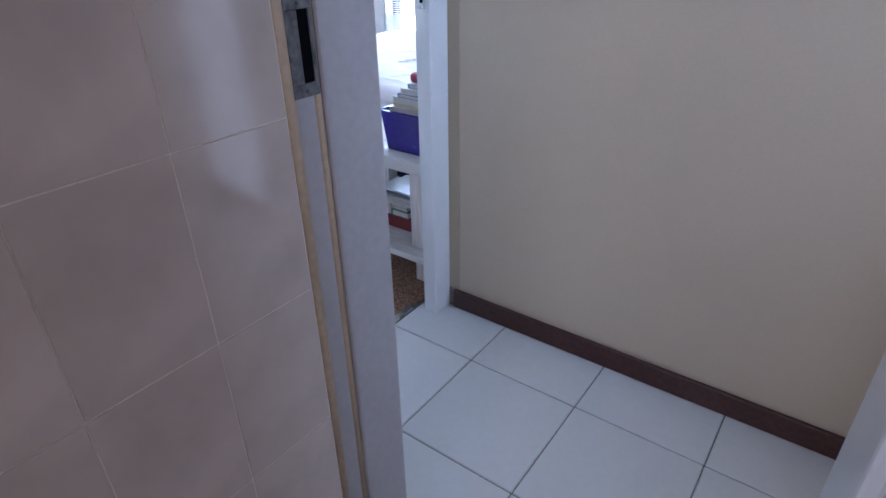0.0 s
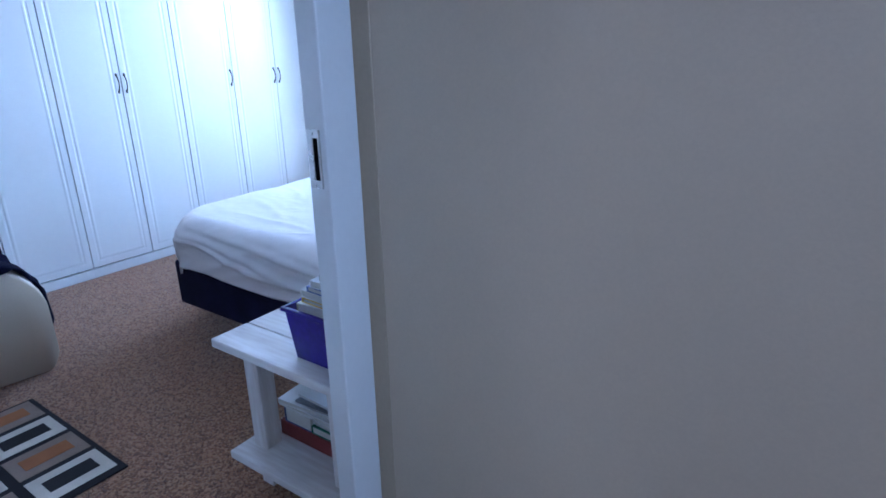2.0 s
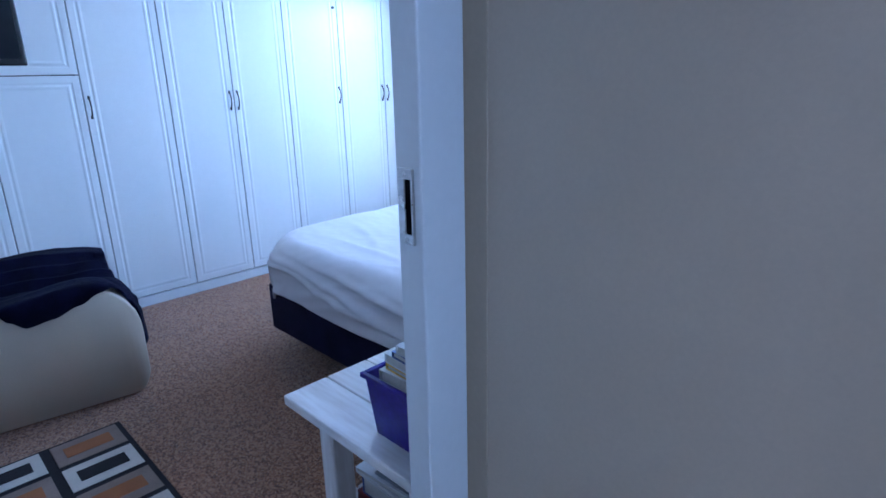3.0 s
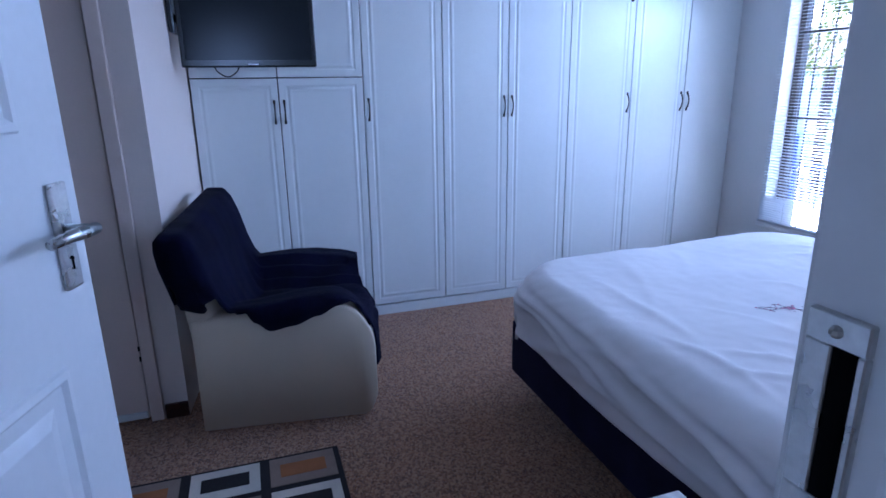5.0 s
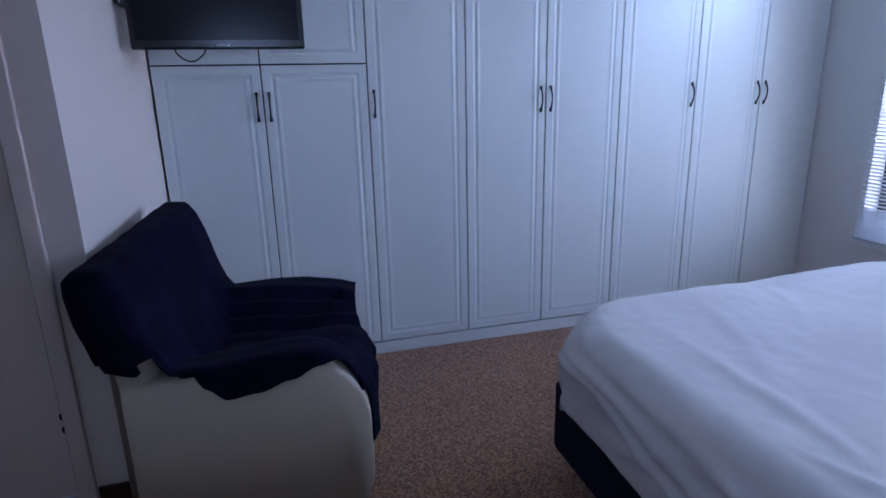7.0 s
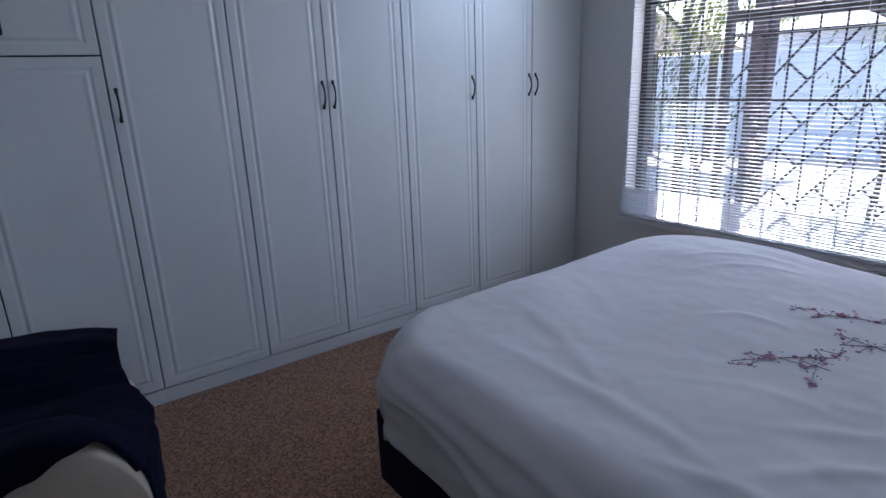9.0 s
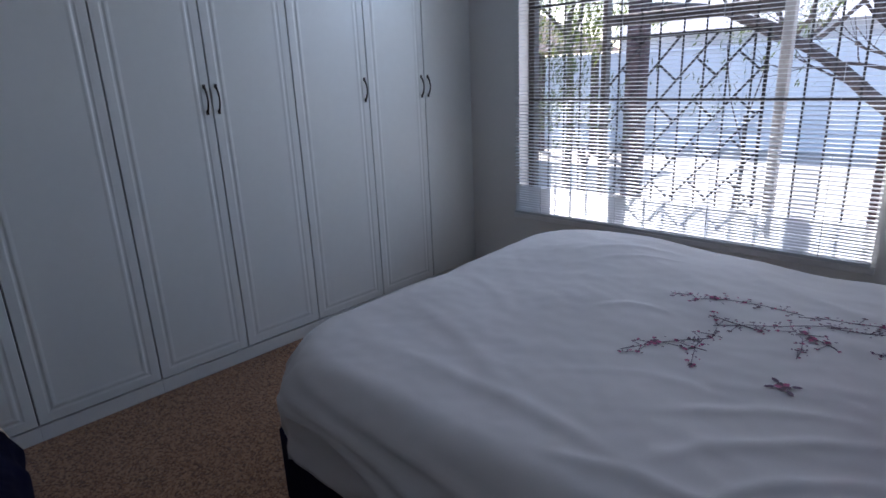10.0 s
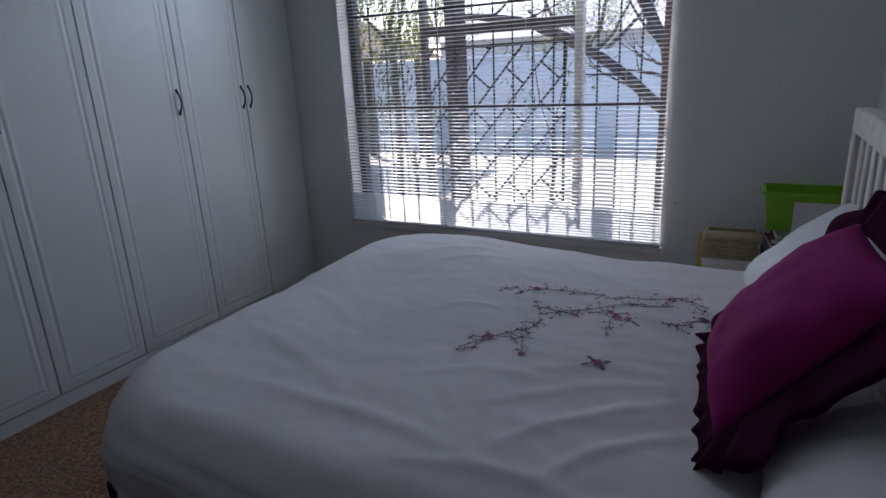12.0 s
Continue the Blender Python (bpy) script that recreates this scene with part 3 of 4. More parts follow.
SLAT = mesh_from(slat(1.965), "slat", M_SLAT)
z = 0.030
while z < 1.60:
    low = z < 0.185        # the lowest slats hang slack and closed
    tilt = random.uniform(18, 24) if low else (9.0 if z < 0.72 else 2.0) + random.uniform(-1.5, 1.5)
    shared("slat", SLAT, bl, pose(random.uniform(-0.0015, 0.0015), 0, z, tilt, random.uniform(-0.04, 0.04), 0))
    z += 0.0152 if low else 0.0205
part("bottom_rail", cube(-0.985, 0.985, -0.016, 0.014, 0.004, 0.022, 0.004, 2), M_SLAT, bl)
part("head_rail", cube(-0.985, 0.985, -0.02, 0.018, 1.615, 1.655, 0.003), M_SLAT, bl)
for x in (-0.78, -0.26, 0.26, 0.78):
    part("ladder_cord", tube(bmesh.new(), [(x, -0.014, 0.02), (x, -0.014, 1.62)], 0.0011, 5), M_SLAT, bl)

# ---- television ----
tv = thing("television", pose(-3.30, 2.45, 1.575), "black flat television on a wall bracket, switched off", "television")
part("casing", cube(-0.045, 0.0, -0.335, 0.325, 0.0, 0.415, 0.008, 2), M_TVCASE, tv)
part("screen", cube(-0.002, 0.0015, -0.312, 0.302, 0.035, 0.395), M_SCREEN, tv)
part("brand_mark", cube(0.0, 0.0012, -0.02, 0.03, 0.012, 0.019), M_MARK, tv, "small silver maker's mark")
bm = bmesh.new()
box(bm, -0.20, 0.0, -0.372, -0.345, 0.165, 0.40, 0.006)
box(bm, -0.14, -0.10, -0.345, -0.05, 0.22, 0.26, 0.003)
box(bm, -0.14, -0.045, -0.07, 0.05, 0.14, 0.34, 0.003)
part("bracket", bm, M_TVCASE, tv, "black steel wall bracket")
bm = bmesh.new()
tube(bm, [(-0.03, -0.19, 0.02)] + [(-0.03, -0.19 + 0.13 * i / 10, -0.045 * math.sin(math.pi * i / 10)) for i in range(1, 10)] + [(-0.03, -0.06, 0.02)], 0.003, 6)
part("cable", bm, M_TVCASE, tv, smooth=True)

# ---- armchair and throw ----
CHA = math.degrees(math.atan2(-2.438 + 2.544, 2.805 - 2.056))
CH = pose(-2.526, 2.056, 0, 0, 0, -CHA)     # x outwards from the near side, y along the seat, z up
ch = thing("armchair", CH, "cream leather tub armchair half covered by a navy throw", "armchair")


def arm_height(y):
    """Top of an arm along the chair."""
    if y < 0.58:
        return 0.525 + 0.060 * sstep(0.0, 0.55, y)
    return 0.325 + 0.26 * math.sqrt(max(0.0, 1 - ((y - 0.58) / 0.217) ** 2))


def arm(x0, x1, drop=0.0, start=0.022):
    ys = [start, start + 0.005, start + 0.012] + [start + 0.02 + (0.74 - start) * i / 26 for i in range(27)] + [0.775, 0.785, 0.792, 0.796]
    bm = bmesh.new()
    prev = None
    for y in ys:
        h = max(0.06, arm_height(y) - drop)
        e = 0.03
        inset = 0.018 if y in (ys[0], ys[-1]) else 0.0
        foot = 0.012 + 0.10 * max(0.0, (y - 0.735) / 0.06) ** 2
        ring = [(x0 + inset, foot), (x0 + inset, h - e), (x0 + e * 0.35 + inset, h - e * 0.3), (x0 + e + inset, h), (x1 - e - inset, h), (x1 - e * 0.35 - inset, h - e * 0.3), (x1 - inset, h - e), (x1 - inset, foot)]
        vs = [bm.verts.new((x, y, z)) for x, z in ring]
        if prev:
            for k in range(8):
                bm.faces.new((prev[k], prev[(k + 1) % 8], vs[(k + 1) % 8], vs[k]))
        else:
            bm.faces.new(vs)
        prev = vs
    bm.faces.new(prev[::-1])
    bmesh.ops.recalc_face_normals(bm, faces=bm.faces)
    return bm


part("arm", arm(-0.14, 0.0), M_LEATHER, ch, smooth=True)
part("arm", arm(-0.70, -0.56, 0.065, 0.15), M_LEATHER, ch, smooth=True)
part("seat", cube(-0.565, -0.135, 0.10, 0.72, 0.14, 0.44, 0.05, 3), M_LEATHER, ch, smooth=True)
bm = cube(-0.68, -0.02, -0.03, 0.09, 0.30, 0.842, 0.05, 3)
for v in bm.verts:
    far = -v.co.x / 0.63
    v.co.y += 0.05 * far - 0.015 + 0.10 * (0.925 - v.co.z)
    v.co.z += 0.07 * far * sstep(0.5, 0.8, v.co.z)
part("backrest", bm, M_LEATHER, ch, smooth=True)
part("base", cube(-0.66, -0.04, 0.16, 0.70, 0.03, 0.15, 0.01), M_LEATHER, ch)
for x in (-0.64, -0.06):
    for y in (0.18, 0.68):
        part("foot", tube(bmesh.new(), [(x, y, 0.0), (x, y, 0.035)], 0.018, 10), M_TVCASE, ch)


def chair_top(x, y):
    """Height of the chair under the throw, in the chair's coordinates."""
    far = min(1.0, max(0.0, -x / 0.63))
    yy = y - 0.05 * far + 0.012
    back = 0.885 + 0.065 * far - 3.8 * max(0.0, yy - 0.075) - 3.0 * max(0.0, -0.06 - yy)
    seat = 0.45 - 0.5 * max(0.0, y - 0.72)
    near = arm_height(y) if x > -0.15 else 0.0
    far_arm = max(arm_height(y) + 0.012, 0.595 - 0.4 * max(0.0, y - 0.66)) if x < -0.56 else 0.0
    return max(back, seat, near, far_arm)


def smooth_top(x, y):
    s = 0.0
    for dx in (-0.04, 0.0, 0.04):
        for dy in (-0.03, 0.0, 0.03):
            s += chair_top(x + dx, y + dy)
    return s / 9


HEM = [(-0.10, 0.60), (0.01, 0.578), (0.148, 0.632), (0.172, 0.600), (0.25, 0.585), (0.30, 0.515), (0.353, 0.475), (0.45, 0.492), (0.55, 0.525), (0.64, 0.565), (0.90, 0.60)]


def hem_height(y):
    """Lower edge of the throw on the chair's near side."""
    for (ya, za), (yb, zb) in zip(HEM, HEM[1:]):
        if y <= yb:
            return za + (zb - za) * sstep(ya, yb, y)
    return HEM[-1][1]


def throw_point(u, v):
    w = min(1.0, u / 0.78)
    e = max(0.0, (u - 0.78) / 0.22)
    far = 1 - w
    x = -0.725 + 0.725 * w
    back_end, front_end = -0.115 + 0.05 * far, 1.00 - 0.25 * sstep(0.35, 0.75, far)
    s = back_end + (front_end - back_end) * v     # along the cloth, from the back to the front
    edge = 0.785
    y = min(s, edge)
    x -= 0.035 * sstep(0.62, 0.72, y) * w
    top = smooth_top(min(x, -0.03), max(y, -0.065)) + 0.018
    over = max(0.0, s - edge)
    h = top - over
    y += (0.022 + 0.010 * math.sin(38 * x)) * sstep(0.0, 0.05, over)
    if over == 0.0 and e > 0:
        low = min(hem_height(y), top)
        h = top - (top - low) * e
        x += 0.016 + 0.026 * math.sin(math.pi * e) * sstep(0.0, 0.2, top - low)
    if s < back_end + 0.06:
        k = 1 - sstep(back_end, back_end + 0.06, s)
        h -= (h - 0.62) * k * (1 - e)
        y = max(y, -0.078 + 0.05 * far) + 0.07 * k * (1 - e)
    if s < 0.10:
        y += 0.088 * e * (1 - sstep(0.0, 0.10, s))
    amp = 0.25 + 0.75 * sstep(0.2, 0.5, v)
    f = amp * (0.013 * noise.noise(Vector((x * 6, s * 4, 3))) + 0.007 * math.sin(13 * s + 6 * x + 3 * noise.noise(Vector((x * 3, s * 3, 1)))))
    f += 0.006 * noise.noise(Vector((x * 16, s * 9, 8))) + 0.005 * e * math.sin(34 * y + 2) * (1 if over == 0 else 0)
    return (x + 0.5 * f, y + 0.5 * f, h + f * (1 - 0.6 * sstep(0.3, 1.0, e)))


th = solid("throw_blanket", grid_mesh(64, 96, throw_point), M_THROW, "dark navy fleece throw draped over the armchair", "blanket", smooth=True, m=CH)
thicken(th, 0.010, 1.0)

# ---- rug ----
rg = thing("rug", pose(-1.80, 2.02, 0.0), "black, cream, taupe and rust rug with a pattern of rectangles", "rug")
part("ground", cube(-0.425, 0.425, -0.62, 0.60, 0.001, 0.009, 0.002), M_RUG_K, rg)
for i in range(4):
    for j in range(4):
        cx = -0.425 + 0.105 + i * 0.2065
        cy = 0.60 - 0.150 - j * 0.293
        a = (i + j) % 2 == 0
        outer, ring, core = (M_RUG_T, M_RUG_T, M_RUG_O) if a else (M_RUG_C, M_RUG_C, M_RUG_K)
        bl_ = part("block", cube(cx - 0.088, cx + 0.088, cy - 0.128, cy + 0.128, 0.009, 0.012, 0.001), outer, rg)
        part("block_core", cube(cx - 0.040, cx + 0.040, cy - 0.088, cy + 0.088, 0.012, 0.0145, 0.001), core, bl_)

# ---- bed ----
BX0, BX1, BY0, BY1 = -2.355, -0.50, 3.52, 5.06
TOP = 0.672
bd = thing("bed", pose(-1.4, 4.3, 0), "double bed with a navy fabric base and white slatted headboard", "bed")
O = Vector((-1.4, 4.3, 0))


def off(bm, o=O):
    for v in bm.verts:
        v.co -= o
    return bm


part("base", off(cube(BX0 - 0.015, BX1, BY0 - 0.030, BY1, 0.135, 0.40, 0.015, 2)), M_NAVY, bd, "navy fabric bed base")
part("mattress", off(cube(BX0 + 0.03, BX1, BY0 + 0.03, BY1 - 0.03, 0.40, 0.61, 0.05, 3)), M_DUVET, bd)
for x in (BX0 + 0.26, -1.4, BX1 - 0.12):
    for y in (BY0 + 0.26, BY1 - 0.20):
        part("castor", off(tube(bmesh.new(), [(x, y, 0.0), (x, y, 0.14)], 0.025, 10)), M_TVCASE, bd)
hb = part("headboard_rail", off(cube(-0.585, -0.53, BY0 - 0.02, BY1 + 0.09, 1.17, 1.25, 0.008, 2)), M_WASHED, bd, "whitewashed wooden headboard rail")
part("headboard_rail", off(cube(-0.575, -0.54, BY0, BY1 + 0.07, 0.62, 0.68, 0.006)), M_WASHED, bd)
for y in (BY0 - 0.02, BY1 + 0.03):
    part("headboard_post", off(cube(-0.585, -0.53, y, y + 0.06, 0.0, 1.17, 0.006)), M_WASHED_UP, bd)
for i in range(13):
    y = BY0 + 0.085 + i * 0.116
    part("headboard_slat", off(cube(-0.57, -0.545, y, y + 0.055, 0.68, 1.17, 0.004)), M_WASHED_UP, bd)


def bed_swell(x, y):
    """Soft unevenness of the bed's top."""
    s = 0.020 * noise.noise(Vector((x * 1.6 + 3.1, y * 1.6, 0.3))) + 0.010 * noise.noise(Vector((x * 4.0, y * 4.0, 5.3)))
    s += 0.035 * math.exp(-(((x + 2.0) / 0.35) ** 2 + ((y - 4.85) / 0.30) ** 2))
    s -= 0.020 * sstep(4.55, 5.05, y) * sstep(-1.7, -1.2, x)
    return s


# long soft creases: from, to, height, half width
CREASES = [((-1.30, 3.72), (-1.02, 4.02), 0.014, 0.022), ((-1.18, 3.66), (-0.95, 3.92), 0.014, 0.020), ((-1.36, 3.90), (-1.06, 4.10), 0.010, 0.020),
           ((-1.75, 4.34), (-1.58, 4.40), 0.008, 0.014), ((-1.95, 3.72), (-1.35, 3.66), 0.012, 0.026), ((-2.15, 3.95), (-1.70, 3.75), 0.010, 0.030),
           ((-2.05, 4.75), (-1.80, 4.95), 0.010, 0.020), ((-1.95, 4.70), (-1.72, 4.86), 0.008, 0.014), ((-1.60, 3.95), (-1.30, 4.05), 0.006, 0.020),
           ((-2.30, 4.3), (-2.0, 4.15), 0.008, 0.03), ((-1.45, 3.60), (-1.05, 3.62), 0.012, 0.020)]


def crease_height(x, y):
    h = 0.0
    for (ax, ay), (bx, by), a, w in CREASES:
        dx, dy = bx - ax, by - ay
        t = ((x - ax) * dx + (y - ay) * dy) / (dx * dx + dy * dy)
        if -0.4 < t < 1.4:
            bow = 0.03 * math.sin(3.1 * t)
            s = ((x - ax) * dy - (y - ay) * dx) / math.hypot(dx, dy) + bow
            fade = sstep(-0.35, 0.3, t) * (1 - sstep(0.7, 1.35, t))
            h += 0.5 * a * fade * math.exp(-(s / w) ** 2)
    return h


RAD, PLAN = 0.13, 0.24
DX0, DY0, DY1 = -2.345, 3.565, 5.075     # where the cloth starts to fall
CUT = 0.385


def duvet_point(x, y, lift=0.0):
    """Where the cloth lies whose flat place is x, y."""
    ex = min(0.0, x - (DX0 + PLAN))
    ey = min(0.0, y - (DY0 + PLAN)) if y < 4.3 else max(0.0, y - (DY1 - PLAN))
    dd = math.hypot(ex, ey)
    d = max(0.0, dd - PLAN)
    ux, uy = (ex / dd, ey / dd) if dd > 0 else (0.0, 0.0)
    px, py = x - ux * d, y - uy * d
    if d > 0:
        reach = (CUT + PLAN) / max(abs(ux), abs(uy)) - PLAN
        d *= CUT / reach
    pz = TOP + bed_swell(px, py)
    if d > 0:
        quarter = RAD * math.pi / 2
        if d < quarter:
            a = d / RAD
            out, down = RAD * math.sin(a), RAD * (1 - math.cos(a))
        else:
            out, down = RAD + 0.02 * (d - quarter) / 0.3, RAD + d - quarter
        along = px if abs(uy) > abs(ux) else py
        hang = sstep(0.05, 0.30, d)
        fold = 0.0
        for k, (amp, fs, fd) in enumerate(((0.032, 1.2, 4.5), (0.014, 2.4, 11.0))):
            w = noise.noise(Vector((along * fs + 2.2 * k, (d + 0.25 * along) * fd, 7.7 + k)))
            fold += amp * (0.6 - 2.2 * abs(w))
        if abs(uy) > 0.3 and uy < 0:
            for d0, sl, wd in ((0.06, 0.11, 0.018), (0.13, 0.13, 0.022), (0.20, 0.09, 0.016), (0.00, 0.16, 0.022), (-0.10, 0.19, 0.020)):
                q = d - d0 - sl * (x + 2.4) - 0.012 * math.sin(6 * x + 20 * d0)
                fold += 0.022 * math.exp(-(q / wd) ** 2) * sstep(-2.45, -2.1, x)
        fold *= hang * (1 - 0.75 * sstep(0.27, 0.38, d))
        pz -= 0.05 * hang * min(abs(ux), abs(uy)) - 0.045 * hang * (1 if uy < -0.9 else 0)
        px += ux * (out + fold)
        py += uy * (out + fold)
        pz -= down + 0.02 * hang * noise.noise(Vector((along * 2.0, 1.0, 0.5)))
    w = 0.0
    for k, (amp, fx, fy, sh) in enumerate(((0.0042, 0.9, 3.4, 0.30), (0.0030, 2.4, 7.5, -0.3))):
        q = noise.noise(Vector((x * fx + sh * y * 3, y * fy + sh * x * 4, 11.0 + k)))
        w += amp * (0.5 - 2.4 * abs(q)) * (0.35 + 0.9 * sstep(-0.1, 0.5, noise.noise(Vector((x * 1.2, y * 1.2, 20.0 + k)))))
    return Vector((px, py, pz + (w + crease_height(x, y) + 0.0016 * noise.noise(Vector((x * 22, y * 22, 2.0)))) * (1 - sstep(0.15, 0.3, d)) + lift))


dv = solid("duvet", grid_mesh(200, 200, lambda u, v: duvet_point(DX0 - CUT + u * (BX1 - 0.02 - DX0 + CUT), DY0 - CUT + v * (DY1 - DY0 + 2 * CUT))),
           M_DUVET, "rumpled white cotton duvet with embroidered pink blossom sprays", "duvet", smooth=True)
thicken(dv, 0.012, -1.0)

# embroidery: stems, petals and leaves lying on the cloth


def stem(bm, pts, r=0.0022):
    out = []
    for (ax, ay), (bx, by) in zip(pts, pts[1:]):
        for i in range(6):
            t = i / 6
            out.append(duvet_point(ax + (bx - ax) * t, ay + (by - ay) * t, 0.0015))
    out.append(duvet_point(*pts[-1], 0.0015))
    tube(bm, out, r, 5)


def petal(bm, x, y, a, ln, wd):
    ca, sa = math.cos(a), math.sin(a)
    ring = [(0, 0), (0.35, 0.5), (0.75, 0.45), (1.0, 0.0), (0.75, -0.45), (0.35, -0.5)]
    vs = [bm.verts.new(duvet_point(x + ca * p * ln - sa * q * wd, y + sa * p * ln + ca * q * wd, 0.003)) for p, q in ring]
    f = bm.faces.new(vs)
    if f.normal.z < 0:
        f.normal_flip()


def blossom(dark, pink, x, y, r, rng):
    base = rng.uniform(0, 6.28)
    for k in range(5):
        petal(pink if k % 2 else dark, x, y, base + k * 1.257, r, r * 0.8)
    petal(dark, x, y, base + 0.6, r * 0.5, r * 0.5)


rng = random.Random(4)
bs, bdk, bpk = bmesh.new(), bmesh.new(), bmesh.new()
BRANCHES = [
    [(-1.573, 4.122), (-1.519, 4.204), (-1.467, 4.254), (-1.418, 4.317), (-1.429, 4.405)],
    [(-1.545, 4.16), (-1.54, 4.12)],
    [(-1.418, 4.317), (-1.43, 4.25), (-1.399, 4.143)],
    [(-1.467, 4.254), (-1.40, 4.24)],
    [(-1.43, 4.40), (-1.367, 4.45), (-1.30, 4.50), (-1.22, 4.545), (-1.14, 4.60)],
    [(-1.47, 4.46), (-1.39, 4.455), (-1.33, 4.45)],
    [(-1.622, 4.545), (-1.57, 4.56), (-1.538, 4.55), (-1.483, 4.585), (-1.414, 4.61), (-1.33, 4.63), (-1.26, 4.63)],
    [(-1.26, 4.60), (-1.20, 4.64), (-1.138, 4.65), (-1.08, 4.68), (-1.03, 4.70)],
    [(-1.18, 4.57), (-1.10, 4.60), (-1.05, 4.62)],
    [(-1.257, 4.49), (-1.215, 4.44), (-1.20, 4.38), (-1.20, 4.324)],
    [(-1.225, 4.49), (-1.17, 4.46), (-1.13, 4.45)],
    [(-0.99, 4.76), (-1.01, 4.68), (-0.965, 4.62), (-0.955, 4.54), (-0.945, 4.50)],
    [(-0.96, 4.55), (-1.02, 4.50), (-1.03, 4.44)],
    [(-1.045, 4.49), (-1.0, 4.46)],
]
for k, b in enumerate(BRANCHES):
    b = [(x + rng.uniform(-0.008, 0.008), y + rng.uniform(-0.010, 0.010)) for x, y in b]
    stem(bs, b, 0.0008)
    for (ax, ay), (bx, by) in zip(b, b[1:]):
        for _ in range(7):
            t = rng.random()
            x, y = ax + (bx - ax) * t + rng.uniform(-0.022, 0.022), ay + (by - ay) * t + rng.uniform(-0.028, 0.028)
            petal(rng.choice((bs, bs, bdk, bpk)), x, y, rng.uniform(0, 6.28), rng.uniform(0.006, 0.013), 0.005)
        for _ in range(2):
            t, a, ln = rng.random(), rng.uniform(0, 6.28), rng.uniform(0.02, 0.05)
            x, y = ax + (bx - ax) * t, ay + (by - ay) * t
            ex, ey = x + ln * math.cos(a), y + ln * math.sin(a)
            stem(bs, [(x, y), (ex, ey)], 0.0007)
            for s in (-0.6, 0.1, 0.8):
                petal(rng.choice((bs, bdk, bpk)), ex, ey, a + s, rng.uniform(0.007, 0.013), 0.006)
        if rng.random() < 0.45:
            blossom(bdk, bpk, bx + rng.uniform(-0.01, 0.01), by + rng.uniform(-0.01, 0.01), rng.uniform(0.007, 0.011), rng)
for x, y, r in ((-1.519, 4.204, 0.017), (-1.395, 4.145, 0.012), (-1.50, 4.585, 0.017), (-1.20, 4.46, 0.017), (-1.225, 4.49, 0.014), (-0.955, 4.545, 0.016)):
    blossom(bdk, bpk, x, y, r, rng)
blossom(bdk, bpk, -1.192, 4.164, 0.020, rng)
for a in (0.4, 2.4, 3.7, 5.5):
    petal(bs, -1.192 + 0.014 * math.cos(a), 4.164 + 0.014 * math.sin(a), a, 0.028, 0.012)
tagged(part("stem_stitching", bs, M_STITCH_B, dv, "grey-violet embroidered twigs"), kind="stuff")
tagged(part("dark_petal_stitching", bdk, M_STITCH_D, dv, "dark plum embroidered petals"), kind="stuff")
tagged(part("pink_petal_stitching", bpk, M_STITCH_P, dv, "pink embroidered petals"), kind="stuff")


# ---- pillows ----
def cushion(w, h, t, power=2.6, n=26, sag=0.0, seed=0):
    """A stuffed cushion in the x-y plane, thick along z."""
    bm = bmesh.new()
    sheets = []
    for s in (1, -1):
        rows = []
        for i in range(n + 1):
            row = []
            for j in range(n + 1):
                u, v = 2 * i / n - 1, 2 * j / n - 1
                f = max(0.0, (1 - abs(u) ** power) * (1 - abs(v) ** power)) ** 0.55
                pinch = 1 - 0.06 * (1 - abs(u) ** 2) * abs(v) ** 3
                pinch2 = 1 - 0.06 * (1 - abs(v) ** 2) * abs(u) ** 3
                wr = 0.010 * noise.noise(Vector((u * 2.5 + seed, v * 2.5, s * 3.0))) + 0.004 * noise.noise(Vector((u * 7 + seed, v * 7, s)))
                row.append(bm.verts.new((u * w / 2 * pinch2, v * h / 2 * pinch, s * f * t / 2 + wr * min(1.0, f * 2))))
            rows.append(row)
        sheets.append(rows)
        for i in range(n):
            for j in range(n):
                q = (rows[i][j], rows[i + 1][j], rows[i + 1][j + 1], rows[i][j + 1])
                bm.faces.new(q if s > 0 else q[::-1])
    bmesh.ops.remove_doubles(bm, verts=bm.verts, dist=0.0008)
    return bm


def frill(w, h, depth):
    """A gathered ruffle round a cushion's rim, in its plane."""
    bm = bmesh.new()
    per = []
    steps = 300
    for i in range(steps):
        s = i / steps * 4
        k, t = int(s), s - int(s)
        c = [(-1, -1), (1, -1), (1, 1), (-1, 1)]
        (ax, ay), (bx, by) = c[k], c[(k + 1) % 4]
        x, y = (ax + (bx - ax) * t), (ay + (by - ay) * t)
        r = (abs(x) ** 6 + abs(y) ** 6) ** (1 / 6)
        per.append((x / r, y / r))
    rows = []
    for k in range(5):
        q = k / 4
        row = []
        for i, (x, y) in enumerate(per):
            wave = math.sin(i * 0.47 + 6.0 * noise.noise(Vector((i * 0.045, 0, 2)))) * (0.010 + 0.012 * noise.noise(Vector((i * 0.03, 7, 2)))) * q
            ex = q * depth * (1 + 0.30 * noise.noise(Vector((i * 0.07, 4, 1))))
            L = math.hypot(x, y)
            row.append(bm.verts.new((x * w / 2 * 0.97 + x / L * ex, y * h / 2 * 0.97 + y / L * ex, wave - 0.002 * q)))
        rows.append(row)
    for a, b in zip(rows, rows[1:]):
        for i in range(steps):
            bm.faces.new((a[i], a[(i + 1) % steps], b[(i + 1) % steps], b[i]))
    return bm


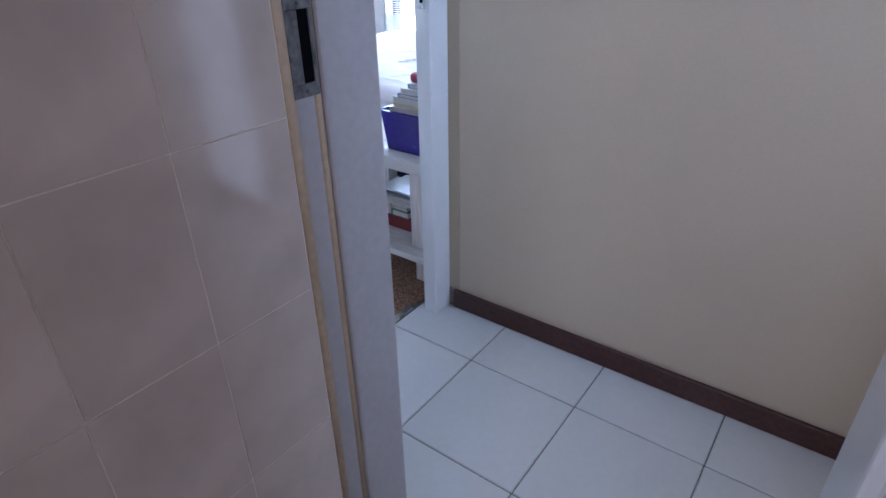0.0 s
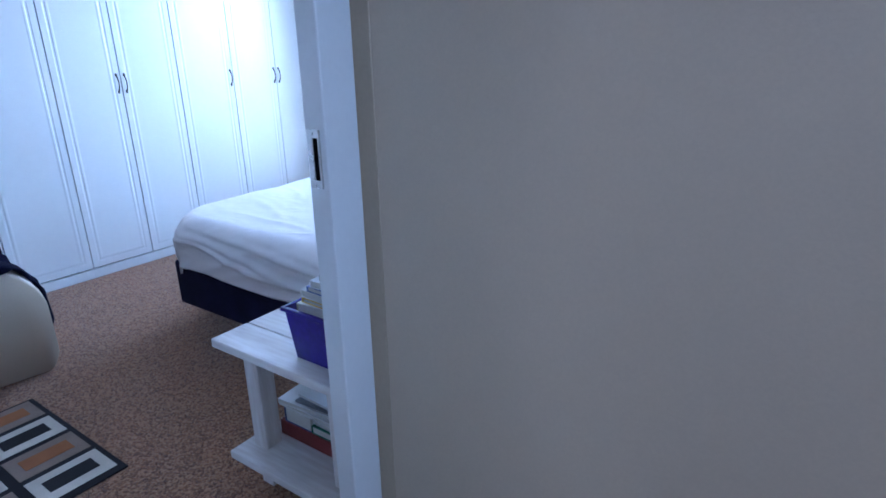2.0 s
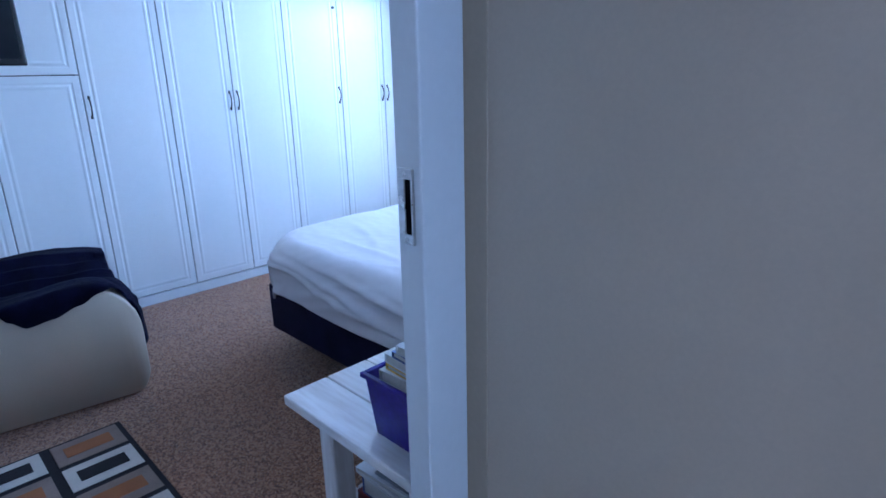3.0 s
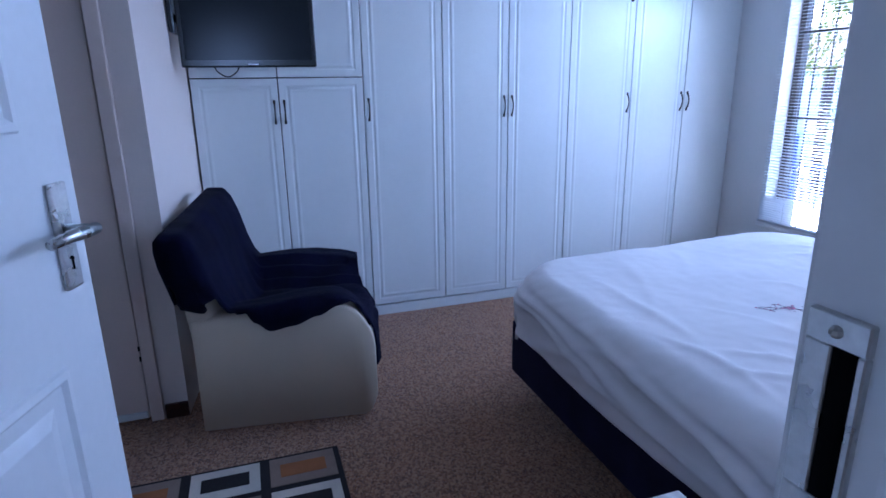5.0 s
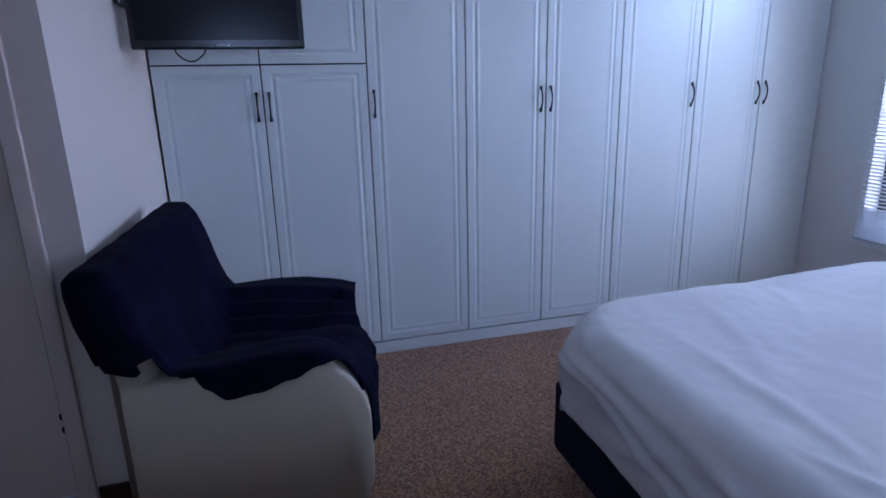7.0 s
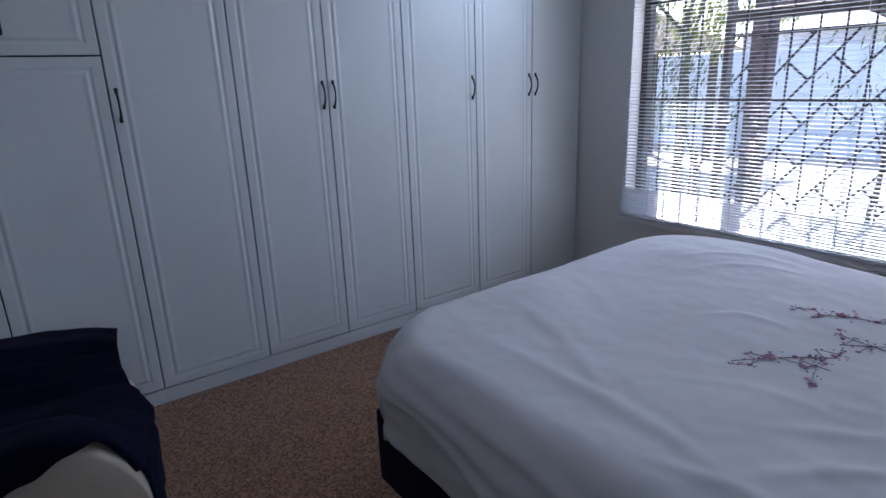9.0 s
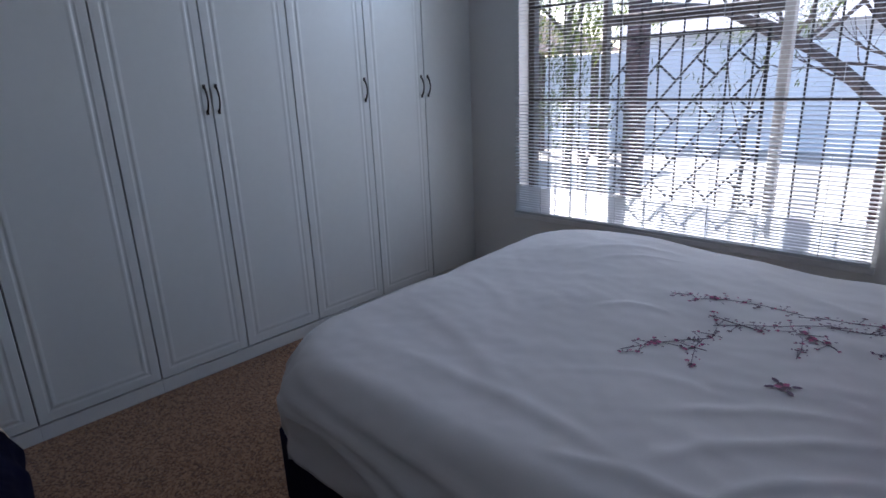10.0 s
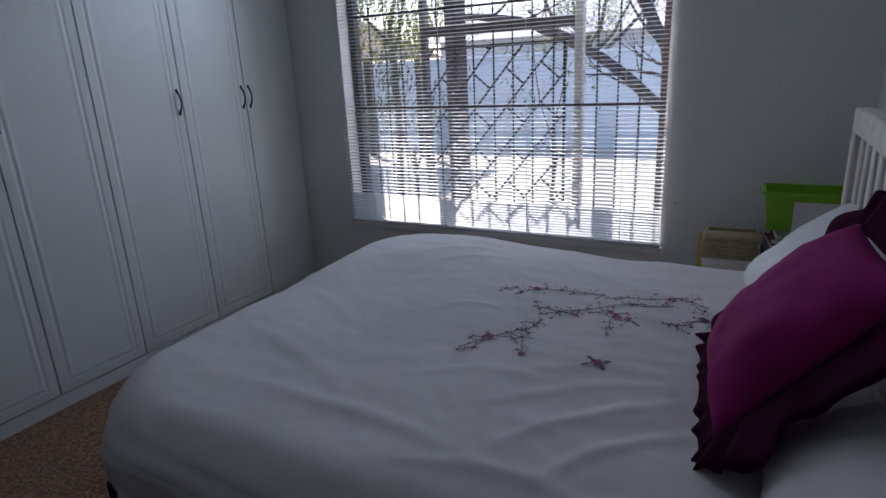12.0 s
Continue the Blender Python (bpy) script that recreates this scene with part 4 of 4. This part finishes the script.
def pillow(m, w, h, t, material, label, frilled=False, seed=0):
    p = thing("pillow", m, label, "pillow")
    part("cushion_cover", cushion(w, h, t, seed=seed), material, p, smooth=True)
    if frilled:
        f = part("frill", frill(w, h, 0.14), M_FRILL, p, "plum gathered frill, darkened with painted shade", True)
        thicken(f, 0.004, 0.0)
    return p


def leaning(cx, cy, cz, tilt, yaw=0, spin=0):
    """A cushion standing on the bed and leaning back towards the headboard."""
    return pose(cx, cy, cz, 0, 0, yaw) @ pose(0, 0, 0, 0, -(90 - tilt), 0) @ pose(0, 0, 0, 0, 0, spin)


pillow(leaning(-0.765, 4.13, 0.868, 40, 4, 0), 0.455, 0.475, 0.19, M_PURPLE, "magenta pillow with a shade-darkened plum frill leaning on white pillows", True, 1)
pillow(leaning(-0.68, 4.78, 0.81, 48, 0, 4), 0.46, 0.66, 0.15, M_PILLOW, "pale satin pillow with a woven pattern against the headboard", False, 2)
pillow(leaning(-0.62, 3.70, 0.772, 60, 0, -3), 0.45, 0.56, 0.17, M_DUVET, "plain white cotton pillow lying against the headboard", False, 3)


# ---- bedside table with boxes and books ----
def plank_table(m, lx, ly, h, label, shelf=True):
    """A whitewashed plank table standing on four square legs, x and y from its corner."""
    t = thing("bedside_table", m, label, "bedside table")
    n = 3
    for k in range(n):
        a = ly * k / n
        part("top_plank", cube(0, lx, a + 0.002, a + ly / n - 0.003, h - 0.03, h, 0.004, 2), M_WASHED, t)
    for x in (0.04, lx - 0.14):
        for y in (0.08, ly - 0.13):
            part("leg", cube(x, x + 0.068, y, y + 0.068, 0.198 if shelf else 0.0, h - 0.03, 0.004), M_WASHED_UP, t)
    part("apron", cube(0.03, lx - 0.03, 0.060, 0.078, h - 0.085, h - 0.03, 0.003), M_WASHED, t)
    part("apron", cube(0.03, lx - 0.03, ly - 0.06, ly - 0.044, h - 0.085, h - 0.03, 0.003), M_WASHED, t)
    if shelf:
        for k in range(2):
            a = 0.01 + ly * k / 2
            part("shelf_plank", cube(-0.006, lx - 0.010, a, a + ly / 2 - 0.006, 0.168, 0.198, 0.004, 2), M_WASHED, t)
        for x in (0.005, lx - 0.15):
            for y in (0.115, ly - 0.13):
                part("foot", cube(x, x + 0.06, y, y + 0.06, 0.0, 0.168, 0.003), M_WASHED_UP, t)
    return t


plank_table(pose(-0.880, 2.745, 0), 0.57, 0.44, 0.637, "whitewashed pine bedside table with a low shelf of books")


def crate(m, w, d, h, material, label):
    t = thing("storage_box", m, label, "storage box")
    bm = bmesh.new()
    k = 0.86
    lo, hi, ilo, ihi = [], [], [], []
    for x, y in ((-1, -1), (1, -1), (1, 1), (-1, 1)):
        lo.append(bm.verts.new((x * w / 2 * k, y * d / 2 * k, 0)))
        hi.append(bm.verts.new((x * w / 2, y * d / 2, h)))
        ilo.append(bm.verts.new((x * (w / 2 * k - 0.004), y * (d / 2 * k - 0.004), 0.005)))
        ihi.append(bm.verts.new((x * (w / 2 - 0.005), y * (d / 2 - 0.005), h)))
    bm.faces.new(lo[::-1])
    bm.faces.new(ilo)
    for i in range(4):
        j = (i + 1) % 4
        bm.faces.new((lo[i], lo[j], hi[j], hi[i]))
        bm.faces.new((ilo[j], ilo[i], ihi[i], ihi[j]))
        bm.faces.new((hi[i], hi[j], ihi[j], ihi[i]))
    body = part("body", bm, material, t)
    bm = bmesh.new()
    for s in (-1, 1):
        box(bm, -w / 2 - 0.009, w / 2 + 0.009, s * (d / 2 + 0.002) - 0.007, s * (d / 2 + 0.002) + 0.007, h - 0.010, h + 0.003, 0.002)
        box(bm, s * (w / 2 + 0.002) - 0.007, s * (w / 2 + 0.002) + 0.007, -d / 2 + 0.005, d / 2 - 0.005, h - 0.010, h + 0.003, 0.002)
    part("rim", bm, material, t)
    return t


crate(pose(-0.435, 2.905, 0.637), 0.26, 0.205, 0.165, M_BLUEBOX, "violet-blue plastic box filled with stacked books")


def book(m, w, d, t, cover, label, group="books in the blue box"):
    b = thing("book", m, label, "book", group)
    part("page_block", cube(-w / 2 + 0.003, w / 2 - 0.004, -d / 2 + 0.004, d / 2 - 0.004, 0.0015, t - 0.0015), M_PAPER, b)
    bm = bmesh.new()
    box(bm, -w / 2, w / 2, -d / 2, d / 2, 0.0, 0.0016)
    box(bm, -w / 2, w / 2, -d / 2, d / 2, t - 0.0016, t)
    box(bm, w / 2 - 0.002, w / 2, -d / 2, d / 2, 0.0016, t - 0.0016)
    part("cover", bm, cover, b)
    return b


rng = random.Random(11)
z = 0.640
covers = [(M_COVER_C, "grey"), (M_COVER_A, "white"), (M_COVER_B, "blue"), (M_COVER_A, "white"), (M_COVER_C, "grey"), (M_COVER_A, "white"),
          (M_COVER_D, "yellow"), (M_COVER_A, "white"), (M_COVER_B, "blue"), (M_COVER_A, "white"), (M_COVER_C, "grey")]
sizes = [(0.185, 0.16, 0.032), (0.185, 0.16, 0.028), (0.18, 0.16, 0.035), (0.18, 0.165, 0.030), (0.19, 0.17, 0.020), (0.185, 0.165, 0.030),
         (0.17, 0.155, 0.014), (0.17, 0.15, 0.024), (0.14, 0.15, 0.016), (0.13, 0.145, 0.022), (0.10, 0.13, 0.018)]
for (c, word), (w, d, t) in zip(covers, sizes):
    book(pose(-0.440 + 0.5 * (0.185 - w) + rng.uniform(-0.004, 0.004), 2.905 + rng.uniform(-0.004, 0.004), z, 0, 0, 180 + rng.uniform(-4, 4)), w, d, t, c, word + " covered paperback lying in a tall pile")
    z += t + 0.0006
bm = cube(-0.028, 0.03, -0.05, 0.05, 0.0, 0.04, 0.016, 3)
solid("glasses_case", bm, M_PINK, "rounded pink-red case on top of the book pile", "case", smooth=True, m=pose(-0.42, 2.90, z))

# shelf of the table
solid("red_carton", cube(-0.17, 0.17, -0.11, 0.11, 0.0, 0.060, 0.003), M_REDBOX, "dark red flat carton on the table shelf", "carton", m=pose(-0.640, 3.03, 0.1985))
z = 0.2590
for c, word, x, w, t in ((M_COVER_B, "blue", -0.720, 0.13, 0.062), (M_COVER_E, "green", -0.600, 0.10, 0.030)):
    book(pose(x, 3.025, z, 0, 0, 180), w, 0.20, t, c, word + " book on the red carton", "books on the table shelf")
book(pose(-0.605, 3.025, z + 0.0305, 0, 0, 178), 0.09, 0.18, 0.021, M_COVER_A, "white book on the green one", "books on the table shelf")
z += 0.0626
for w, d, t, c, word in ((0.31, 0.22, 0.016, M_COVER_A, "thick white"), (0.305, 0.215, 0.018, M_COVER_A, "thick white"), (0.24, 0.19, 0.007, M_COVER_C, "grey"), (0.22, 0.17, 0.006, M_COVER_B, "blue"), (0.22, 0.18, 0.009, M_COVER_A, "white")):
    book(pose(-0.650 + 0.5 * (0.31 - w) + rng.uniform(-0.006, 0.006), 3.03, z, 0, 0, 180 + rng.uniform(-5, 5)), w, d, t, c, word + " magazine piled above the red carton", "books on the table shelf")
    z += t + 0.0005
solid("phone", cube(-0.04, 0.04, -0.06, 0.06, 0.0, 0.012, 0.004, 2), M_TVCASE, "small black handset lying beside the blue box", "handset", m=pose(-0.60, 3.02, 0.637, 0, 0, 20))

# ---- far bedside table with basket and green box ----
plank_table(pose(-1.02, 5.36, 0), 0.56, 0.42, 0.60, "whitewashed bedside table under the window, crowded with things", False)
bk = thing("basket", pose(-0.92, 5.53, 0.60), "cream woven basket tray with a beaded cloth", "basket")
for k in range(6):
    bm = bmesh.new()
    z = 0.006 + k * 0.0135
    tube(bm, [(-0.10, -0.12, z), (0.10, -0.12, z), (0.10, 0.12, z), (-0.10, 0.12, z), (-0.10, -0.12, z)], 0.0075, 6)
    part("woven_band", bm, M_WICKER, bk, smooth=True)
part("rolled_rim", tube(bmesh.new(), [(-0.10, -0.11, 0.10), (0.12, -0.11, 0.10)], 0.020, 10), M_WICKER, bk, smooth=True)
rng = random.Random(3)
bm = bmesh.new()
for k in range(46):
    t = k / 46
    bmesh.ops.create_icosphere(bm, subdivisions=1, radius=0.006, matrix=Matrix.Translation((-0.118 + 0.006 * math.sin(k * 1.7), -0.125 + 0.01 * math.cos(k * 2.1), 0.11 - 0.16 * t)))
part("bead_string", bm, M_GOLD, bk, "string of yellow beads")
gb = crate(pose(-0.66, 5.60, 0.715), 0.30, 0.20, 0.165, M_GREEN, "lime green plastic box holding papers")
for k in range(5):
    w = 0.26 - 0.02 * k
    book(pose(-0.67, 5.56, 0.6005 + 0.0225 * k, 0, 0, 4 * (k % 3)), w, 0.20, 0.022, (M_CLUTTER, M_COVER_C, M_REDBOX, M_CLUTTER, M_COVER_C)[k], ("dark", "grey", "red", "dark", "grey")[k] + " book under the green box", "books under the green box")
solid("paper_sheet", cube(-0.10, 0.10, -0.002, 0.002, 0.0, 0.13), M_COVER_A, "white papers standing in front of the green box", "paper", m=pose(-0.60, 5.485, 0.715, -6, 0, 0))
bm = bmesh.new()
bmesh.ops.create_uvsphere(bm, u_segments=10, v_segments=6, radius=0.004)
solid("wall_plug_hole", bm, M_BLACKHOLE, "small dark screw hole in the white wall", "screw hole", S, m=pose(-1.196, Y_WIN, 0.731))

# ---- garden beyond the window ----
bm = bmesh.new()
R = 600
vs = [bm.verts.new((R * math.cos(a), R * math.sin(a), -0.14)) for a in [2 * math.pi * i / 48 for i in range(48)]]
bm.faces.new(vs)
solid("ground", bm, M_GROUND, "bright pale sandy garden ground", "ground", S)
solid("pavement_patio", cube(-8.5, -3.6, 6.2, 9.0, -0.14, -0.115, 0.004), M_PAVE, "grey paved patio outside the bedroom", "paving", S)

gw = thing("garden_wall", pose(-4, 14.2, -0.14), "pale blue-white plastered garden wall", "garden wall")
tagged(gw, kind=S)
part("wall_face", cube(-16, 14, 0.0, 0.2, 0.0, 1.75), M_GWALL, gw)
part("coping", cube(-16, 14, -0.03, 0.23, 1.75, 1.82, 0.01), M_GWALL, gw)
for i in range(11):
    part("pier", cube(-15.8 + i * 3, -15.45 + i * 3, -0.06, 0.0, 0.0, 1.75), M_GWALL, gw)


def post(x, y, h, r, label):
    return solid("pergola_post", tube(bmesh.new(), [(0, 0, 0), (0, 0, h)], r, 10), M_POST, label, "post", m=pose(x, y, -0.14), group="pergola posts")


post(-4.05, 9.2, 3.2, 0.13, "thick dark timber pergola post in the garden")
pg = thing("pergola_beam", pose(-4.05, 9.2, 3.06), "dark timber pergola beam on its post", "beam")
part("beam", cube(-3.5, 3.0, -0.08, 0.08, 0.0, 0.2, 0.01), M_POST, pg)

sh = thing("garden_shelter", pose(-8.0, 11.4, -0.14), "low brown-roofed open garden shelter on dark posts", "shelter")
bm = bmesh.new()
prism(bm, [(-2.6, -1.3), (2.0, -1.3), (2.0, 1.3), (-2.6, 1.3)], 1.80, 1.88)
for v in bm.verts:
    if v.co.z > 1.85:
        v.co.x *= 0.5
        v.co.y *= 0.15
        v.co.z = 2.45
part("roof", bm, M_ROOF, sh)
for x in (-2.2, -0.9, 0.4, 1.55):
    for y in (-1.1, 1.1):
        part("post", tube(bmesh.new(), [(x, y, 0), (x, y, 1.84)], 0.075, 8), M_POST, sh)


def garden_chair(x, y, a):
    g = thing("garden_chair", pose(x, y, -0.14, 0, 0, a), "blue plastic garden chair", "chair", "blue garden chairs")
    part("seat", cube(-0.24, 0.24, -0.24, 0.24, 0.42, 0.46, 0.02, 2), M_BLUECHAIR, g)
    bm = cube(-0.24, 0.24, 0.20, 0.25, 0.46, 0.90, 0.02, 2)
    part("backrest", bm, M_BLUECHAIR, g)
    for sx in (-0.21, 0.21):
        for sy in (-0.20, 0.21):
            part("leg", tube(bmesh.new(), [(sx, sy, 0), (sx * 0.95, sy * 0.95, 0.43)], 0.025, 8), M_BLUECHAIR, g)
    return g


garden_chair(-6.3, 9.9, 150)
garden_chair(-7.0, 9.6, 200)

nh = thing("neighbour_house", pose(-3, 24, -0.14), "grey neighbouring house with a low roof beyond the garden wall", "house")
part("wall", cube(-9, 7, 0, 6, 0, 2.6), M_HOUSE, nh)
bm = bmesh.new()
prism(bm, [(-9.5, -0.5), (7.5, -0.5), (7.5, 6.5), (-9.5, 6.5)], 2.6, 2.7)
for v in bm.verts:
    if v.co.z > 2.65:
        v.co.y = 3.0
        v.co.x *= 0.85
        v.co.z = 4.0
part("roof", bm, M_HOUSE, nh)


def branching(bm, p, d, ln, r, depth, rng, tips):
    """A limb that bends and forks."""
    pts, rad = [p], [r]
    q, v = p.copy(), d.normalized()
    for i in range(5):
        v = (v + Vector((rng.uniform(-1, 1), rng.uniform(-1, 1), rng.uniform(-0.5, 0.7))) * 0.16).normalized()
        q = q + v * ln / 5
        pts.append(q.copy())
        rad.append(r * (1 - 0.11 * (i + 1)))
    tube(bm, pts, rad, 7 if r > 0.02 else 4)
    if depth == 0:
        tips.append((q, v))
        return
    for k in range(rng.choice((2, 3))):
        s = rng.randint(2, 5)
        w = (v + Vector((rng.uniform(-1, 1), rng.uniform(-1, 1), rng.uniform(-0.4, 0.8))) * 0.8).normalized()
        branching(bm, pts[s], w, ln * rng.uniform(0.55, 0.8), rad[s] * 0.6, depth - 1, rng, tips)


def leaf_blade(bm, p, d, ln, wd):
    side = d.cross(Vector((0.3, 0.2, 1))).normalized() * wd
    vs = [bm.verts.new(p), bm.verts.new(p + d * ln * 0.45 + side), bm.verts.new(p + d * ln), bm.verts.new(p + d * ln * 0.45 - side)]
    bm.faces.new(vs)


def tree(name, x, y, limbs, seed, label, leaves=0, leaf_material=None, spread=0.4, droop=0.5, depth=2):
    """limbs: polylines with a start and an end radius, the first of them the trunk."""
    rng = random.Random(seed)
    t = thing(name, pose(x, y, -0.14), label, "tree")
    tips = []
    for k, (pts, r0, r1) in enumerate(limbs):
        bm = bmesh.new()
        pts = [Vector(p) for p in pts]
        fine = []
        for a, b in zip(pts, pts[1:]):
            for i in range(4):
                q = a.lerp(b, i / 4)
                fine.append(q + Vector((rng.uniform(-1, 1), rng.uniform(-1, 1), rng.uniform(-1, 1))) * r0 * 0.18)
        fine.append(pts[-1])
        n = len(fine) - 1
        tube(bm, fine, [r0 + (r1 - r0) * i / n for i in range(n + 1)], 9)
        for i in range(2, n + 1, 2):
            d = Vector((rng.uniform(-1, 1), rng.uniform(-1, 1), rng.uniform(-0.1, 1)))
            if k:
                branching(bm, fine[i], d, spread * rng.uniform(0.8, 1.8), r1 * 0.45, depth, rng, tips)
        part("trunk" if k == 0 else "limb", bm, M_BARK, t, smooth=True)
    if leaves:
        bm = bmesh.new()
        for _ in range(leaves):
            p, d = rng.choice(tips)
            q = p + Vector((rng.gauss(0, 1), rng.gauss(0, 1), rng.gauss(0, 1))) * 0.16
            w = Vector((rng.uniform(-1, 1), rng.uniform(-1, 1), rng.uniform(-1, 1) - droop)).normalized()
            leaf_blade(bm, q, w, rng.uniform(0.07, 0.15), rng.uniform(0.006, 0.013))
        part("crown", bm, leaf_material or M_LEAF, t)
    return t


tree("bare_tree", -1.58, 8.9, [([(0, 0, 0), (0.03, 0, 0.6), (0.02, 0, 1.15)], 0.11, 0.09),
                                ([(0.02, 0, 1.0), (-0.45, -0.05, 1.45), (-0.95, -0.1, 1.8), (-1.5, -0.2, 2.02), (-2.1, -0.2, 2.1)], 0.060, 0.036),
                                ([(0.02, 0, 1.1), (-0.12, 0.05, 1.7), (-0.5, 0.1, 2.4), (-0.8, 0.1, 3.2)], 0.07, 0.045),
                                ([(0.02, 0, 1.1), (0.1, 0.05, 1.8), (0.02, 0.1, 2.6), (0.1, 0.1, 3.4)], 0.065, 0.045)], 5,
     "bare dark-barked tree with long leaning limbs", depth=2)
tree("leafy_tree", -5.0, 9.3, [([(0, 0, 0), (0.05, 0, 1.2), (0.0, 0, 2.2)], 0.05, 0.035),
                               ([(0, 0, 1.7), (0.3, -0.2, 2.2), (0.5, -0.4, 2.9)], 0.025, 0.012),
                               ([(0, 0, 1.9), (-0.4, -0.2, 2.4), (-0.7, -0.3, 3.0)], 0.025, 0.012),
                               ([(0, 0, 2.1), (0.1, 0.1, 2.7), (0.3, 0.0, 3.4)], 0.025, 0.012),
                               ([(0, 0, 1.3), (0.2, -0.3, 1.6), (0.3, -0.5, 1.8)], 0.014, 0.007)], 8,
     "slender leafy tree with drooping narrow leaves", 9500, M_LEAF, 0.38, 0.8)
tree("shrub", -4.35, 8.6, [([(0, 0, 0), (0.02, 0, 0.4), (0, 0, 0.7)], 0.035, 0.02),
                           ([(0, 0, 0.4), (0.2, 0, 0.9), (0.25, 0.1, 1.3)], 0.018, 0.008),
                           ([(0, 0, 0.5), (-0.2, 0.05, 1.0), (-0.25, 0, 1.5)], 0.018, 0.008)], 9,
     "thin leafy shrub beside the pergola post", 1300, M_LEAF2, 0.22, 0.4)
tree("thin_sapling", -2.95, 9.4, [([(0, 0, 0), (0.05, 0, 0.5), (0.02, 0, 1.0)], 0.026, 0.014),
                                  ([(0.02, 0, 0.7), (-0.15, 0, 1.2), (-0.22, 0, 1.7)], 0.009, 0.004),
                                  ([(0.02, 0, 0.9), (0.15, 0, 1.4), (0.18, 0, 1.9)], 0.009, 0.004)], 12, "thin bare sapling in the sunlit garden", 250, M_LEAF2, 0.2, 0.4)
tree("far_tree", -4.6, 17.5, [([(0, 0, 0), (0, 0, 1.5), (0, 0, 2.2)], 0.15, 0.1)] + [([(0, 0, 1.5 + 0.1 * k), (math.cos(k * 1.05) * 0.9, math.sin(k * 1.05) * 0.9, 2.3), (math.cos(k * 1.05) * 1.5, math.sin(k * 1.05) * 1.5, 2.9 + 0.2 * (k % 3))], 0.06, 0.03) for k in range(6)], 14,
     "green tree beyond the garden wall", 5200, M_LEAF, 0.7, 0.3)

# ---- tiles, last ----
TILE = mesh_from(cube(-0.2125, 0.2125, -0.2125, 0.2125, -0.010, 0.0, 0.003), "floor_tile", M_TILE)
ft = thing("floor_hall_tiles", pose(0, 0, 0), "white glazed hall floor tiles with dark joints", "tiled floor")
tagged(ft, kind=S)


def clip_tile(cx, cy, xa, xb, ya, yb, parent):
    x0, x1, y0, y1 = max(cx - 0.2125, xa), min(cx + 0.2125, xb), max(cy - 0.2125, ya), min(cy + 0.2125, yb)
    if x1 - x0 < 0.02 or y1 - y0 < 0.02:
        return
    m = pose(cx, cy, random.uniform(-0.0008, 0.0008), random.uniform(-0.06, 0.06), random.uniform(-0.06, 0.06), 0)
    if x1 - x0 > 0.424 and y1 - y0 > 0.424:
        shared("tile", TILE, parent, m)
    else:
        part("tile", cube(x0, x1, y0, y1, -0.010, 0.0, 0.003), M_TILE, parent)


for i in range(-2, 8):
    for j in range(-7, 3):
        cx, cy = 0.075 + 0.429 * (i + 0.5), 2.094 + 0.430 * (j + 0.5)
        clip_tile(cx, cy, -0.312, 2.74, Y_BATH + 0.002, Y_HALL - 0.002, ft)
        if cy - 0.2 < Y_BATH:
            clip_tile(cx, cy, 0.345, 2.19, -0.74, Y_BATH - 0.002, ft)

WT = mesh_from(cube(-0.002, 0.0008, 0.0012, 0.1988, 0.0012, 0.3038, 0.0005), "wall_tile", M_WTILE)
wt = thing("wall_tiles_bathroom", pose(0.3303, 0, 0), "glossy beige ceramic wall tiles with pale joints", "wall tiles")
tagged(wt, kind=S)
for i in range(-10, 2):
    for j in range(0, 8):
        y, z = 1.231 + 0.2 * i, 0.899 + 0.305 * (j - 3)
        if z < -0.02 or z > 2.2:
            continue
        if y + 0.2 > 1.62:
            if 1.620 - y > 0.02:
                part("tile", cube(-0.002, 0.0008, y + 0.0012, 1.620, z + 0.0012, z + 0.3038, 0.0005), M_WTILE, wt)
            continue
        shared("tile", WT, wt, pose(random.uniform(-0.0005, 0.0005), y, z))
